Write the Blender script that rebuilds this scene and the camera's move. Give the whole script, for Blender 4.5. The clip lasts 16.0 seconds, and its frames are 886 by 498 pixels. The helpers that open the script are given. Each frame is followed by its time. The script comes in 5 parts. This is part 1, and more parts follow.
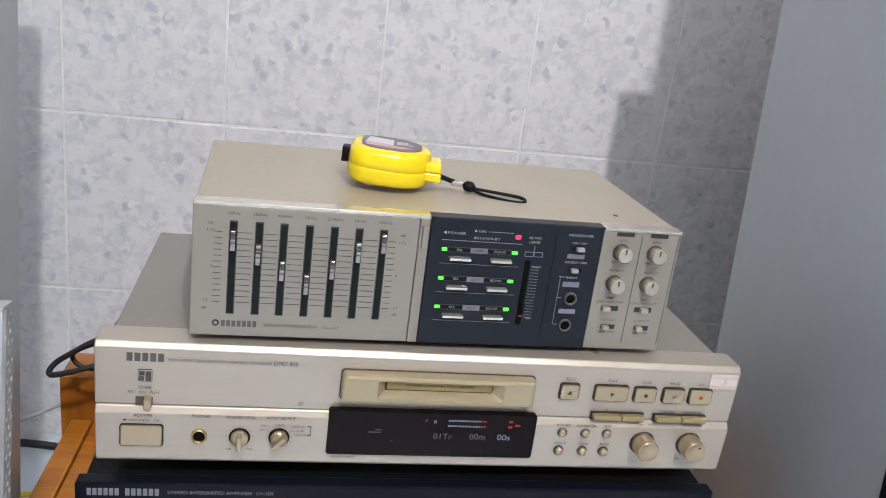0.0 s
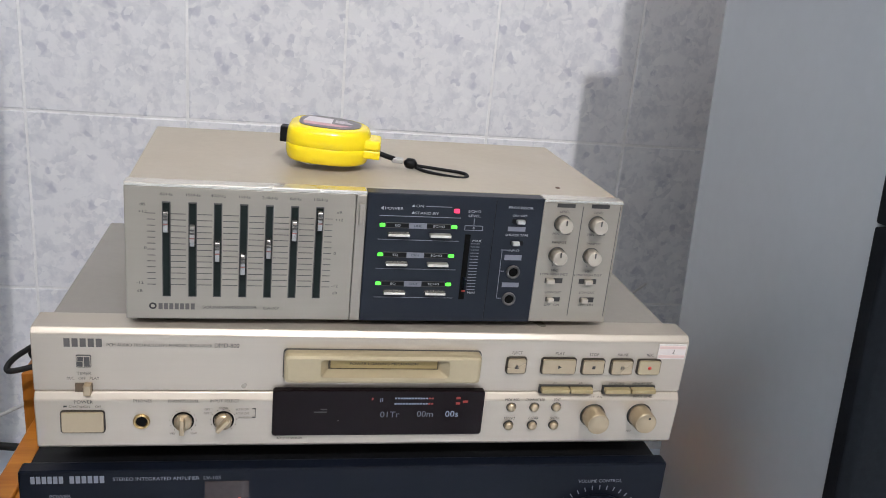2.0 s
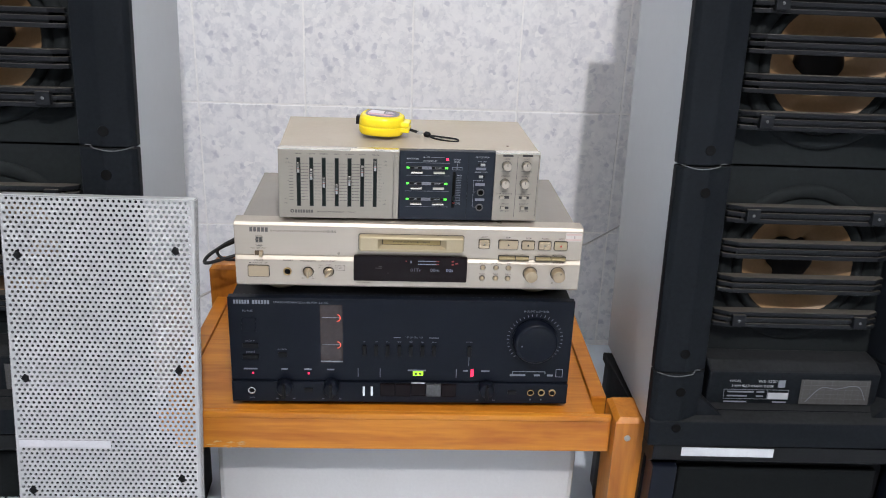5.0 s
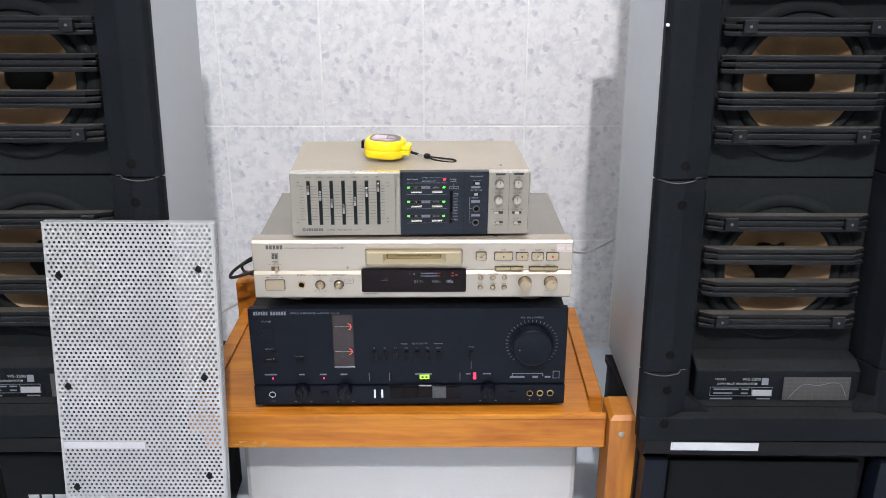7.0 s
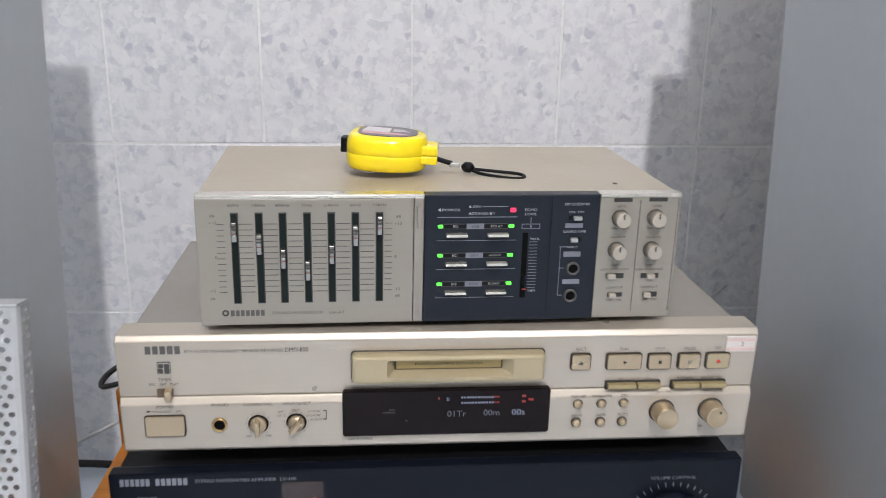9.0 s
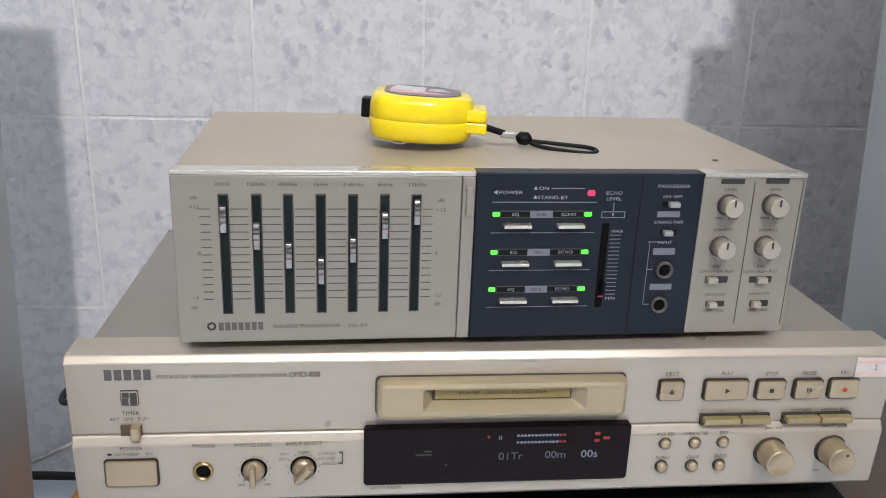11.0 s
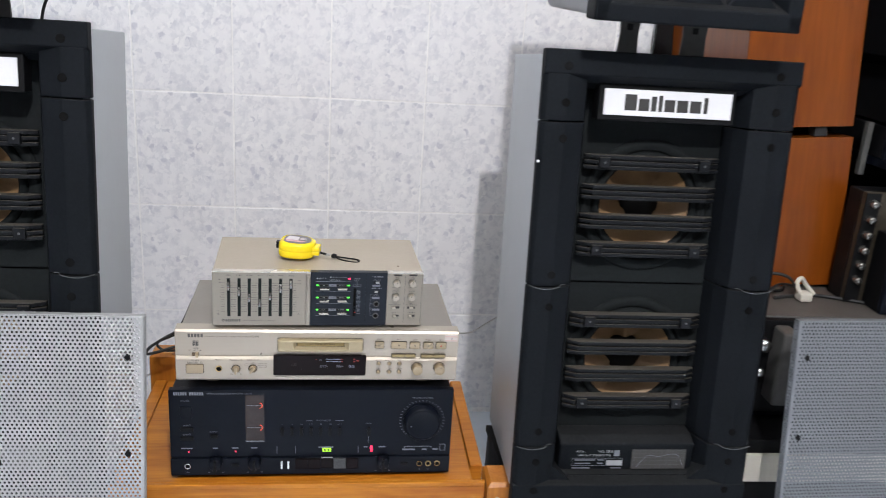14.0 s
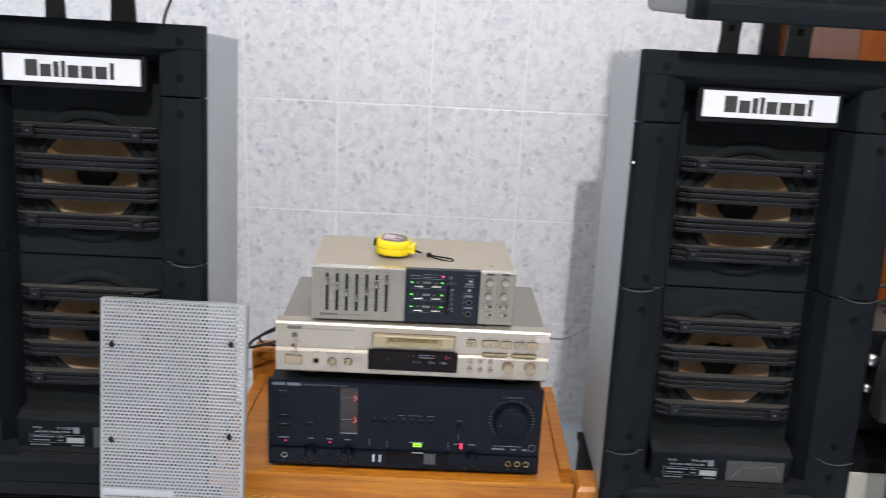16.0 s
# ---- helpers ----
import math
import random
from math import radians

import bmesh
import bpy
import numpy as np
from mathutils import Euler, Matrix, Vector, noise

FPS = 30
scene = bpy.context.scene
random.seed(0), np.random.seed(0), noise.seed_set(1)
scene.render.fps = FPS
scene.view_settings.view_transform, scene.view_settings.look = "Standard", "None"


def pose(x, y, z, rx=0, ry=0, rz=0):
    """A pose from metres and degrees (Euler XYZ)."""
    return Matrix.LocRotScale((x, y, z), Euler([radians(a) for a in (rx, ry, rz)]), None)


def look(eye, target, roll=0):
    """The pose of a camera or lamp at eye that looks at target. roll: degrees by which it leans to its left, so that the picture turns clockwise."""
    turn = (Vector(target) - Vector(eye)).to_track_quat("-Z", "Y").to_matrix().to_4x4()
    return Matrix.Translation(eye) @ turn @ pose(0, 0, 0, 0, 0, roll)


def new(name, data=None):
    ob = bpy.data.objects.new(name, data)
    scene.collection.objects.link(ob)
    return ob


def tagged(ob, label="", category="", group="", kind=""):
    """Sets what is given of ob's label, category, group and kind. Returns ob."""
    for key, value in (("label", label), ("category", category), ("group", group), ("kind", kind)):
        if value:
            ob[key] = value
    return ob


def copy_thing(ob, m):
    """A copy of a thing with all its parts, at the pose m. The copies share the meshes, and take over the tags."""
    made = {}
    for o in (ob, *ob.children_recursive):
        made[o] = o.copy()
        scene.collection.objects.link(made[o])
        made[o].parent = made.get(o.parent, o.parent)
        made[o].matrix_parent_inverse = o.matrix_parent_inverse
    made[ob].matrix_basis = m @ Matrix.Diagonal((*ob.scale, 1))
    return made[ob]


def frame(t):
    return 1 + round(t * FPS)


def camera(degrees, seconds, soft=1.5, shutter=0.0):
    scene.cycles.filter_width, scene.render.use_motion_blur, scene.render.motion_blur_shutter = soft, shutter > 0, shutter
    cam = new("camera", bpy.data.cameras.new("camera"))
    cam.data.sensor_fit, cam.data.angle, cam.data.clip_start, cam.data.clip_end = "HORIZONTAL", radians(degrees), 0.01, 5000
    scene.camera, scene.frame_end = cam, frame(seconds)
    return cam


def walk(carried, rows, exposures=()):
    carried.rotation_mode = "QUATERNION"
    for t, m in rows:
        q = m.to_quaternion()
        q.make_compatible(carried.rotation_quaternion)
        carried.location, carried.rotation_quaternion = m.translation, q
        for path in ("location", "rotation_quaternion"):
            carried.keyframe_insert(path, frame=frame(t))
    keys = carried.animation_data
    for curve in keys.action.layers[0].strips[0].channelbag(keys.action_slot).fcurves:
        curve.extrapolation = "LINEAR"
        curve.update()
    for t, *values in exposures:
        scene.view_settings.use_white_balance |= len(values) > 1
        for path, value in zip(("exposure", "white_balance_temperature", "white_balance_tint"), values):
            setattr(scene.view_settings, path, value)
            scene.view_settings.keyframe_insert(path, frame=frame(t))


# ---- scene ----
cam = camera(55.0, 16.0, soft=0.95, shutter=0.5)
PATH = [
    (0, (-0.096, -0.51, 0.957), (0.227, 1.361, 0.329), 7.7),
    (0.5, (-0.094, -0.516, 0.955), (0.245, 1.36, 0.349), 8.1),
    (1, (-0.059, -0.516, 0.952), (0.253, 1.356, 0.319), 7.2),
    (1.5, (-0.051, -0.515, 0.947), (0.282, 1.351, 0.308), 6.4),
    (2, (-0.059, -0.517, 0.946), (0.276, 1.351, 0.316), 6.0),
    (2.5, (-0.034, -0.534, 0.962), (0.29, 1.34, 0.342), 5.1),
    (3, (-0.032, -0.566, 1.014), (0.293, 1.309, 0.397), 2.1),
    (3.5, (-0.041, -0.639, 1.039), (0.27, 1.229, 0.396), 3.0),
    (4, (-0.021, -0.734, 1.059), (0.141, 1.137, 0.371), 2.1),
    (4.5, (-0.012, -0.924, 1.064), (0.09, 0.936, 0.337), 3.0),
    (7, (0.047, -1.080, 1.116), (0.035, 0.784, 0.397), 0.6),
    (7.5, (0.048, -1.032, 1.100), (0.039, 0.834, 0.385), 0.4),
    (8, (0.014, -0.868, 1.041), (0.028, 1.012, 0.357), 0.4),
    (8.5, (-0.027, -0.668, 0.969), (0.023, 1.232, 0.347), 0.7),
    (9, (-0.042, -0.533, 0.938), (0.091, 1.371, 0.34), 1.7),
    (11.5, (-0.069, -0.401, 0.899), (0.116, 1.482, 0.248), 2.9),
    (12, (-0.068, -0.412, 0.909), (0.191, 1.366, 0.03), 3.4),
    (12.5, (-0.062, -0.465, 0.962), (0.189, 1.298, 0.051), 3.1),
    (13, (-0.053, -0.736, 1.075), (0.183, 1.058, 0.224), 4.7),
    (13.5, (-0.033, -1.02, 1.198), (0.209, 0.838, 0.498), 4.7),
    (14, (0.028, -1.226, 1.25), (0.264, 0.663, 0.636), 4.3),
    (14.5, (0.057, -1.268, 1.239), (0.294, 0.63, 0.655), 4.8),
    (15, (0.081, -1.248, 1.217), (0.3, 0.65, 0.627), 4.9),
    (15.5, (0.061, -1.252, 1.223), (0.2, 0.657, 0.643), 4.1),
    (16, (0.038, -1.253, 1.227), (0.038, 0.66, 0.641), 3.5),
]
LIGHT = [(0, -0.03), (3.0, -0.03), (4.5, 0.05), (7.0, 0.3), (8.0, 0.25), (8.5, 0.05), (9.0, 0.0), (11.5, -0.1), (12.0, 0.2), (12.5, 0.45), (13.0, 0.35), (13.5, 0.1), (14.5, 0.0), (16, 0.0)]
walk(cam, [(t, look(eye, target, roll)) for t, eye, target, roll in PATH], exposures=LIGHT)

# ---- light ----
FLOOR = 0.19
CEIL = 2.80


def lamp(name, kind, energy, place, color, size):
    data = bpy.data.lights.new(name, kind)
    data.energy, data.color = energy, color
    if kind == "POINT":
        data.shadow_soft_size = size
    else:
        data.shape, data.size, data.size_y = "RECTANGLE", size[0], size[1]
    ob = new(name, data)
    ob.location = place
    return ob


lamp("ceiling_bulb", "POINT", 148, (0.20, -1.74, 2.57), (0.995, 0.978, 0.990), 0.038)
# broad fill light added to lift the ambient level; stands for no known fitting
lamp("unseen_fill", "AREA", 12, (-0.9, -2.0, 2.76), (0.985, 0.985, 1.0), (1.2, 0.5))
world = bpy.data.worlds.new("world")
world.use_nodes = True
world.node_tree.nodes["Background"].inputs[0].default_value = (0.6, 0.65, 0.7, 1)
world.node_tree.nodes["Background"].inputs[1].default_value = 0.04
scene.world = world

# ---- materials ----
def material(name, color, rough=0.5, metal=0.0, vary=0.08, scale=40.0, bump=0.0, stretch=(1, 1, 1), spread=0.08, coat=0.0, emit=0.0, dust=None, dust_amount=0.0, spec=0.5):
    """A surface with fine grain and broad stains, in metres of its own thing."""
    m = bpy.data.materials.new(name)
    m.use_nodes = True
    n, l = m.node_tree.nodes, m.node_tree.links
    b = n["Principled BSDF"]
    b.inputs["Roughness"].default_value, b.inputs["Metallic"].default_value = rough, metal
    b.inputs["Coat Weight"].default_value, b.inputs["Specular IOR Level"].default_value = coat, spec
    co = n.new("ShaderNodeTexCoord")
    mp = n.new("ShaderNodeMapping")
    mp.inputs["Scale"].default_value = stretch
    l.new(co.outputs["Object"], mp.inputs["Vector"])
    fine, broad = n.new("ShaderNodeTexNoise"), n.new("ShaderNodeTexNoise")
    fine.inputs["Scale"].default_value, fine.inputs["Detail"].default_value = scale * 8, 4
    broad.inputs["Scale"].default_value, broad.inputs["Detail"].default_value = scale * 0.4, 3
    l.new(mp.outputs[0], fine.inputs["Vector"])
    l.new(co.outputs["Object"], broad.inputs["Vector"])
    add = n.new("ShaderNodeMath")
    add.operation = "ADD"
    l.new(fine.outputs["Fac"], add.inputs[0])
    l.new(broad.outputs["Fac"], add.inputs[1])
    rng = n.new("ShaderNodeMapRange")
    rng.inputs["From Min"].default_value, rng.inputs["From Max"].default_value = 0.6, 1.4
    rng.inputs["To Min"].default_value, rng.inputs["To Max"].default_value = 1 - vary, 1 + vary
    l.new(add.outputs[0], rng.inputs["Value"])
    mul = n.new("ShaderNodeVectorMath")
    mul.operation = "SCALE"
    mul.inputs[0].default_value = color
    l.new(rng.outputs[0], mul.inputs["Scale"])
    out = mul.outputs[0]
    if dust:
        geo = n.new("ShaderNodeNewGeometry")
        sep = n.new("ShaderNodeSeparateXYZ")
        l.new(geo.outputs["Normal"], sep.inputs[0])
        up = n.new("ShaderNodeMapRange")
        up.inputs["From Min"].default_value, up.inputs["From Max"].default_value = 0.5, 0.95
        up.inputs["To Max"].default_value = dust_amount
        l.new(sep.outputs["Z"], up.inputs["Value"])
        spot = n.new("ShaderNodeMath")
        spot.operation = "MULTIPLY"
        l.new(up.outputs[0], spot.inputs[0])
        l.new(rng.outputs[0], spot.inputs[1])
        mix = n.new("ShaderNodeMixRGB")
        mix.inputs["Color2"].default_value = (*dust, 1)
        l.new(spot.outputs[0], mix.inputs["Fac"])
        l.new(out, mix.inputs["Color1"])
        out = mix.outputs[0]
    l.new(out, b.inputs["Base Color"])
    rr = n.new("ShaderNodeMapRange")
    rr.inputs["From Min"].default_value, rr.inputs["From Max"].default_value = 0.3, 0.7
    rr.inputs["To Min"].default_value, rr.inputs["To Max"].default_value = max(rough - spread, 0.02), min(rough + spread, 1)
    l.new(broad.outputs["Fac"], rr.inputs["Value"])
    l.new(rr.outputs[0], b.inputs["Roughness"])
    if bump:
        bp = n.new("ShaderNodeBump")
        bp.inputs["Strength"].default_value, bp.inputs["Distance"].default_value = bump, 0.0006
        l.new(fine.outputs["Fac"], bp.inputs["Height"])
        l.new(bp.outputs[0], b.inputs["Normal"])
    if emit:
        b.inputs["Emission Color"].default_value = (*color, 1)
        b.inputs["Emission Strength"].default_value = emit
    return m


def glow(name, color, strength):
    m = bpy.data.materials.new(name)
    m.use_nodes = True
    b = m.node_tree.nodes["Principled BSDF"]
    b.inputs["Base Color"].default_value = (color[0] * 0.5, color[1] * 0.5, color[2] * 0.5, 1)
    b.inputs["Emission Color"].default_value = (*color, 1)
    b.inputs["Emission Strength"].default_value = strength
    b.inputs["Roughness"].default_value = 0.3
    return m


def stone_tile():
    """Glazed wall tile: pale lavender-grey chips, with a few dark blue-violet ones."""
    m = bpy.data.materials.new("glazed_chip_tile")
    m.use_nodes = True
    n, l = m.node_tree.nodes, m.node_tree.links
    b = n["Principled BSDF"]
    b.inputs["Roughness"].default_value = 0.3
    co, info = n.new("ShaderNodeTexCoord"), n.new("ShaderNodeObjectInfo")
    off = n.new("ShaderNodeVectorMath")
    off.operation = "MULTIPLY_ADD"
    off.inputs[1].default_value = (37.0, 11.0, 23.0)
    cmb = n.new("ShaderNodeCombineXYZ")
    for i in range(3):
        l.new(info.outputs["Random"], cmb.inputs[i])
    l.new(cmb.outputs[0], off.inputs[0])
    l.new(co.outputs["Object"], off.inputs[2])
    warp = n.new("ShaderNodeTexNoise")
    warp.inputs["Scale"].default_value, warp.inputs["Detail"].default_value = 55, 3
    l.new(off.outputs[0], warp.inputs["Vector"])
    sh = n.new("ShaderNodeVectorMath")
    sh.operation = "MULTIPLY_ADD"
    sh.inputs[1].default_value = (0.022, 0.022, 0.026)
    l.new(warp.outputs["Color"], sh.inputs[0])
    l.new(off.outputs[0], sh.inputs[2])
    chips, dark, cloud, fine = (n.new("ShaderNodeTexVoronoi"), n.new("ShaderNodeTexVoronoi"), n.new("ShaderNodeTexNoise"), n.new("ShaderNodeTexNoise"))
    chips.inputs["Scale"].default_value, dark.inputs["Scale"].default_value = 105, 70
    cloud.inputs["Scale"].default_value, cloud.inputs["Detail"].default_value = 42, 6
    fine.inputs["Scale"].default_value, fine.inputs["Detail"].default_value = 190, 6
    for t in (chips, dark):
        l.new(sh.outputs[0], t.inputs["Vector"])
    for t in (cloud, fine):
        l.new(off.outputs[0], t.inputs["Vector"])
    sep = n.new("ShaderNodeSeparateColor")
    l.new(chips.outputs["Color"], sep.inputs[0])
    add = n.new("ShaderNodeMath")
    add.operation = "MULTIPLY_ADD"
    add.inputs[1].default_value = 0.32
    l.new(sep.outputs[0], add.inputs[0])
    l.new(cloud.outputs["Fac"], add.inputs[2])
    add2 = n.new("ShaderNodeMath")
    add2.operation = "MULTIPLY_ADD"
    add2.inputs[1].default_value = 0.42
    l.new(fine.outputs["Fac"], add2.inputs[0])
    l.new(add.outputs[0], add2.inputs[2])
    ramp = n.new("ShaderNodeValToRGB")
    e = ramp.color_ramp.elements
    e[0].position, e[0].color = 0.52, (0.650, 0.660, 0.700, 1)
    e[1].position, e[1].color = 1.15 - 0.2, (0.835, 0.835, 0.850, 1)
    mid = ramp.color_ramp.elements.new(0.76)
    mid.color = (0.742, 0.746, 0.772, 1)
    l.new(add2.outputs[0], ramp.inputs[0])
    sep2 = n.new("ShaderNodeSeparateColor")
    l.new(dark.outputs["Color"], sep2.inputs[0])
    few = n.new("ShaderNodeMapRange")
    few.inputs["From Min"].default_value, few.inputs["From Max"].default_value = 0.09, 0.06
    few.inputs["To Max"].default_value = 0.42
    l.new(sep2.outputs[1], few.inputs["Value"])
    edge = n.new("ShaderNodeMapRange")
    edge.inputs["From Min"].default_value, edge.inputs["From Max"].default_value = 0.60, 0.34
    l.new(dark.outputs["Distance"], edge.inputs["Value"])
    both = n.new("ShaderNodeMath")
    both.operation = "MULTIPLY"
    l.new(few.outputs[0], both.inputs[0])
    l.new(edge.outputs[0], both.inputs[1])
    mix = n.new("ShaderNodeMixRGB")
    mix.inputs["Color2"].default_value = (0.36, 0.37, 0.47, 1)
    l.new(both.outputs[0], mix.inputs["Fac"])
    l.new(ramp.outputs[0], mix.inputs["Color1"])
    pale = n.new("ShaderNodeTexVoronoi")
    pale.inputs["Scale"].default_value = 105
    l.new(sh.outputs[0], pale.inputs["Vector"])
    sep3 = n.new("ShaderNodeSeparateColor")
    l.new(pale.outputs["Color"], sep3.inputs[0])
    fleck = n.new("ShaderNodeMapRange")
    fleck.inputs["From Min"].default_value, fleck.inputs["From Max"].default_value = 0.86, 0.93
    fleck.inputs["To Max"].default_value = 0.55
    l.new(sep3.outputs[2], fleck.inputs["Value"])
    light = n.new("ShaderNodeMixRGB")
    light.inputs["Color2"].default_value = (0.90, 0.90, 0.90, 1)
    l.new(fleck.outputs[0], light.inputs["Fac"])
    l.new(mix.outputs[0], light.inputs["Color1"])
    l.new(light.outputs[0], b.inputs["Base Color"])
    bp = n.new("ShaderNodeBump")
    bp.inputs["Strength"].default_value, bp.inputs["Distance"].default_value = 0.12, 0.001
    l.new(cloud.outputs["Fac"], bp.inputs["Height"])
    l.new(bp.outputs[0], b.inputs["Normal"])
    return m


def wood(name, dark, light, rough, along=0, scale=1.0):
    """Varnished timber with its grain along one axis."""
    m = bpy.data.materials.new(name)
    m.use_nodes = True
    n, l = m.node_tree.nodes, m.node_tree.links
    b = n["Principled BSDF"]
    b.inputs["Roughness"].default_value = rough
    b.inputs["Coat Weight"].default_value, b.inputs["Coat Roughness"].default_value = 0.12, 0.25
    b.inputs["Specular IOR Level"].default_value = 0.35
    co, mp = n.new("ShaderNodeTexCoord"), n.new("ShaderNodeMapping")
    s = [22.0 * scale] * 3
    s[along] = 2.2 * scale
    mp.inputs["Scale"].default_value = s
    l.new(co.outputs["Object"], mp.inputs["Vector"])
    a, c = n.new("ShaderNodeTexNoise"), n.new("ShaderNodeTexNoise")
    a.inputs["Scale"].default_value, a.inputs["Detail"].default_value, a.inputs["Distortion"].default_value = 1.2, 5, 1.4
    c.inputs["Scale"].default_value, c.inputs["Detail"].default_value = 9, 6
    for t in (a, c):
        l.new(mp.outputs[0], t.inputs["Vector"])
    mixf = n.new("ShaderNodeMath")
    mixf.operation = "MULTIPLY_ADD"
    mixf.inputs[1].default_value = 0.45
    l.new(c.outputs["Fac"], mixf.inputs[0])
    l.new(a.outputs["Fac"], mixf.inputs[2])
    ramp = n.new("ShaderNodeValToRGB")
    e = ramp.color_ramp.elements
    e[0].position, e[0].color = 0.5, (*dark, 1)
    e[1].position, e[1].color = 0.95, (*light, 1)
    l.new(mixf.outputs[0], ramp.inputs[0])
    l.new(ramp.outputs[0], b.inputs["Base Color"])
    bp = n.new("ShaderNodeBump")
    bp.inputs["Strength"].default_value, bp.inputs["Distance"].default_value = 0.15, 0.0005
    l.new(c.outputs["Fac"], bp.inputs["Height"])
    l.new(bp.outputs[0], b.inputs["Normal"])
    return m


TILE = stone_tile()
GROUT = material("grout", (0.90, 0.895, 0.89), 0.85, vary=0.12, scale=20)
PLASTER = material("white_plaster", (0.78, 0.78, 0.77), 0.9, vary=0.03, scale=3)
# greys of the unseen walls, chosen to limit reflections and bounce
DARK_PLASTER = material("dark_unseen_wall", (0.20, 0.195, 0.19), 0.9, vary=0.1, scale=3)
GREY_PLASTER = material("grey_unseen_wall", (0.36, 0.37, 0.39), 0.9, vary=0.08, scale=3)
FLOOR_TILE = material("pale_blue_floor_tile", (0.68, 0.75, 0.84), 0.22, vary=0.05, scale=6)
TABLE_WOOD = wood("orange_varnished_wood", (0.31, 0.088, 0.006), (0.54, 0.21, 0.020), 0.36)
POST_WOOD = wood("orange_varnished_post", (0.28, 0.09, 0.009), (0.47, 0.175, 0.021), 0.36, along=2)
CABINET_WOOD = wood("orange_veneer", (0.130, 0.028, 0.002), (0.21, 0.052, 0.004), 0.28, along=2, scale=0.7)
CHAMPAGNE = material("champagne_metal", (0.292, 0.266, 0.226), 0.40, 0.45, vary=0.04, scale=30, stretch=(0.05, 1, 1))
CHAMPAGNE_TOP = material("champagne_painted_top", (0.395, 0.345, 0.268), 0.42, 0.2, vary=0.05, scale=25)
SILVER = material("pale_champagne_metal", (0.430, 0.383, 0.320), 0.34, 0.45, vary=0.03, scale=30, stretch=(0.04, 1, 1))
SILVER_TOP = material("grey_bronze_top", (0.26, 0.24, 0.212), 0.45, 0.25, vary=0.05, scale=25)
GOLD = material("pale_gold_plastic", (0.385, 0.32, 0.205), 0.32, 0.4, vary=0.03)
KNOB = material("champagne_knob", (0.42, 0.335, 0.225), 0.3, 0.65, vary=0.03)
STRIP_GOLD = material("dull_gold_key", (0.34, 0.27, 0.14), 0.35, 0.4, vary=0.04)
KEY_GAP = material("dark_brown_gap", (0.022, 0.016, 0.010), 0.6)
HOLE = material("unlit_black", (0.002, 0.002, 0.002), 0.7, spec=0.1)
NAVY = material("navy_plastic", (0.0080, 0.0108, 0.0175), 0.4, vary=0.06, spec=0.25)
STEEL = material("steel_slider", (0.34, 0.33, 0.31), 0.25, 0.9)
KEY_GREY = material("pale_grey_key", (0.36, 0.36, 0.35), 0.35, 0.3)
# champagne metal made paler, so edge highlights sit in the colour
HIGHLIGHT_METAL = material("highlight_champagne_metal", (0.66, 0.62, 0.55), 0.26, 0.75, vary=0.05)
AMP_BLACK = material("blue_black_metal", (0.0036, 0.0052, 0.0098), 0.38, vary=0.1, scale=30, spec=0.15)
BLACK = material("black_plastic", (0.0040, 0.0042, 0.0050), 0.5, vary=0.15, spec=0.18)
GLASS_BLACK = material("black_display_glass", (0.0062, 0.0036, 0.0042), 0.1, vary=0.05, spread=0.03, coat=0.0, spec=0.12)
CHROME = material("bright_metal", (0.82, 0.82, 0.80), 0.18, 1.0, vary=0.02, spread=0.04)
BRASS = material("brass", (0.50, 0.36, 0.17), 0.25, 1.0, vary=0.05, spread=0.05)
INK = material("dark_print", (0.025, 0.024, 0.023), 0.6)
GREY_INK = material("grey_print", (0.048, 0.046, 0.044), 0.6)
MARK_INK = material("mark_print", (0.085, 0.08, 0.075), 0.6)
WHITE_INK = material("white_print", (0.33, 0.34, 0.36), 0.6)
GRAPH_INK = material("faint_grey_print", (0.075, 0.078, 0.085), 0.6)
DIM_INK = material("dim_white_print", (0.17, 0.18, 0.21), 0.6)
LILAC = material("lilac_grey_label", (0.145, 0.150, 0.178), 0.55)
SPEAKER_BLACK = material("dusty_black_moulding", (0.0072, 0.0088, 0.0112), 0.6, vary=0.3, scale=25, bump=0.35, dust=(0.07, 0.066, 0.06), dust_amount=0.14, spec=0.07)
SLAT_BLACK = material("dusty_black_slat", (0.0045, 0.0056, 0.0078), 0.5, vary=0.16, scale=30, dust=(0.13, 0.115, 0.095), dust_amount=0.5, spec=0.25)
BAFFLE = material("black_baffle", (0.0068, 0.0090, 0.0100), 0.85, vary=0.3, scale=20, bump=0.3, spec=0.2)
CONE = material("brown_paper_cone", (0.245, 0.148, 0.070), 0.5, vary=0.12, scale=30)
SILVER_PAINT = material("silver_grey_paint", (0.43, 0.462, 0.486), 0.36, 0.15, vary=0.03, scale=10, spread=0.015)
# bluer than GRILLE, with the dim right side's shade put into its colour
SHADED_GRILLE = material("shaded_blue_grey_steel", (0.20, 0.213, 0.232), 0.45, 0.25, vary=0.05, scale=15)
GRILLE = material("silver_perforated_steel", (0.41, 0.415, 0.42), 0.45, 0.25, vary=0.05, scale=15)
PAPER = material("white_paper", (0.70, 0.70, 0.72), 0.7, vary=0.03)
FOAM = material("white_foam", (0.52, 0.525, 0.53), 0.85, vary=0.04, scale=25, bump=0.4)
CLOTH = material("black_grille_cloth", (0.0055, 0.0065, 0.0070), 0.85, vary=0.3, scale=60, spec=0.1)
RUBBER = material("black_rubber", (0.014, 0.014, 0.015), 0.6)
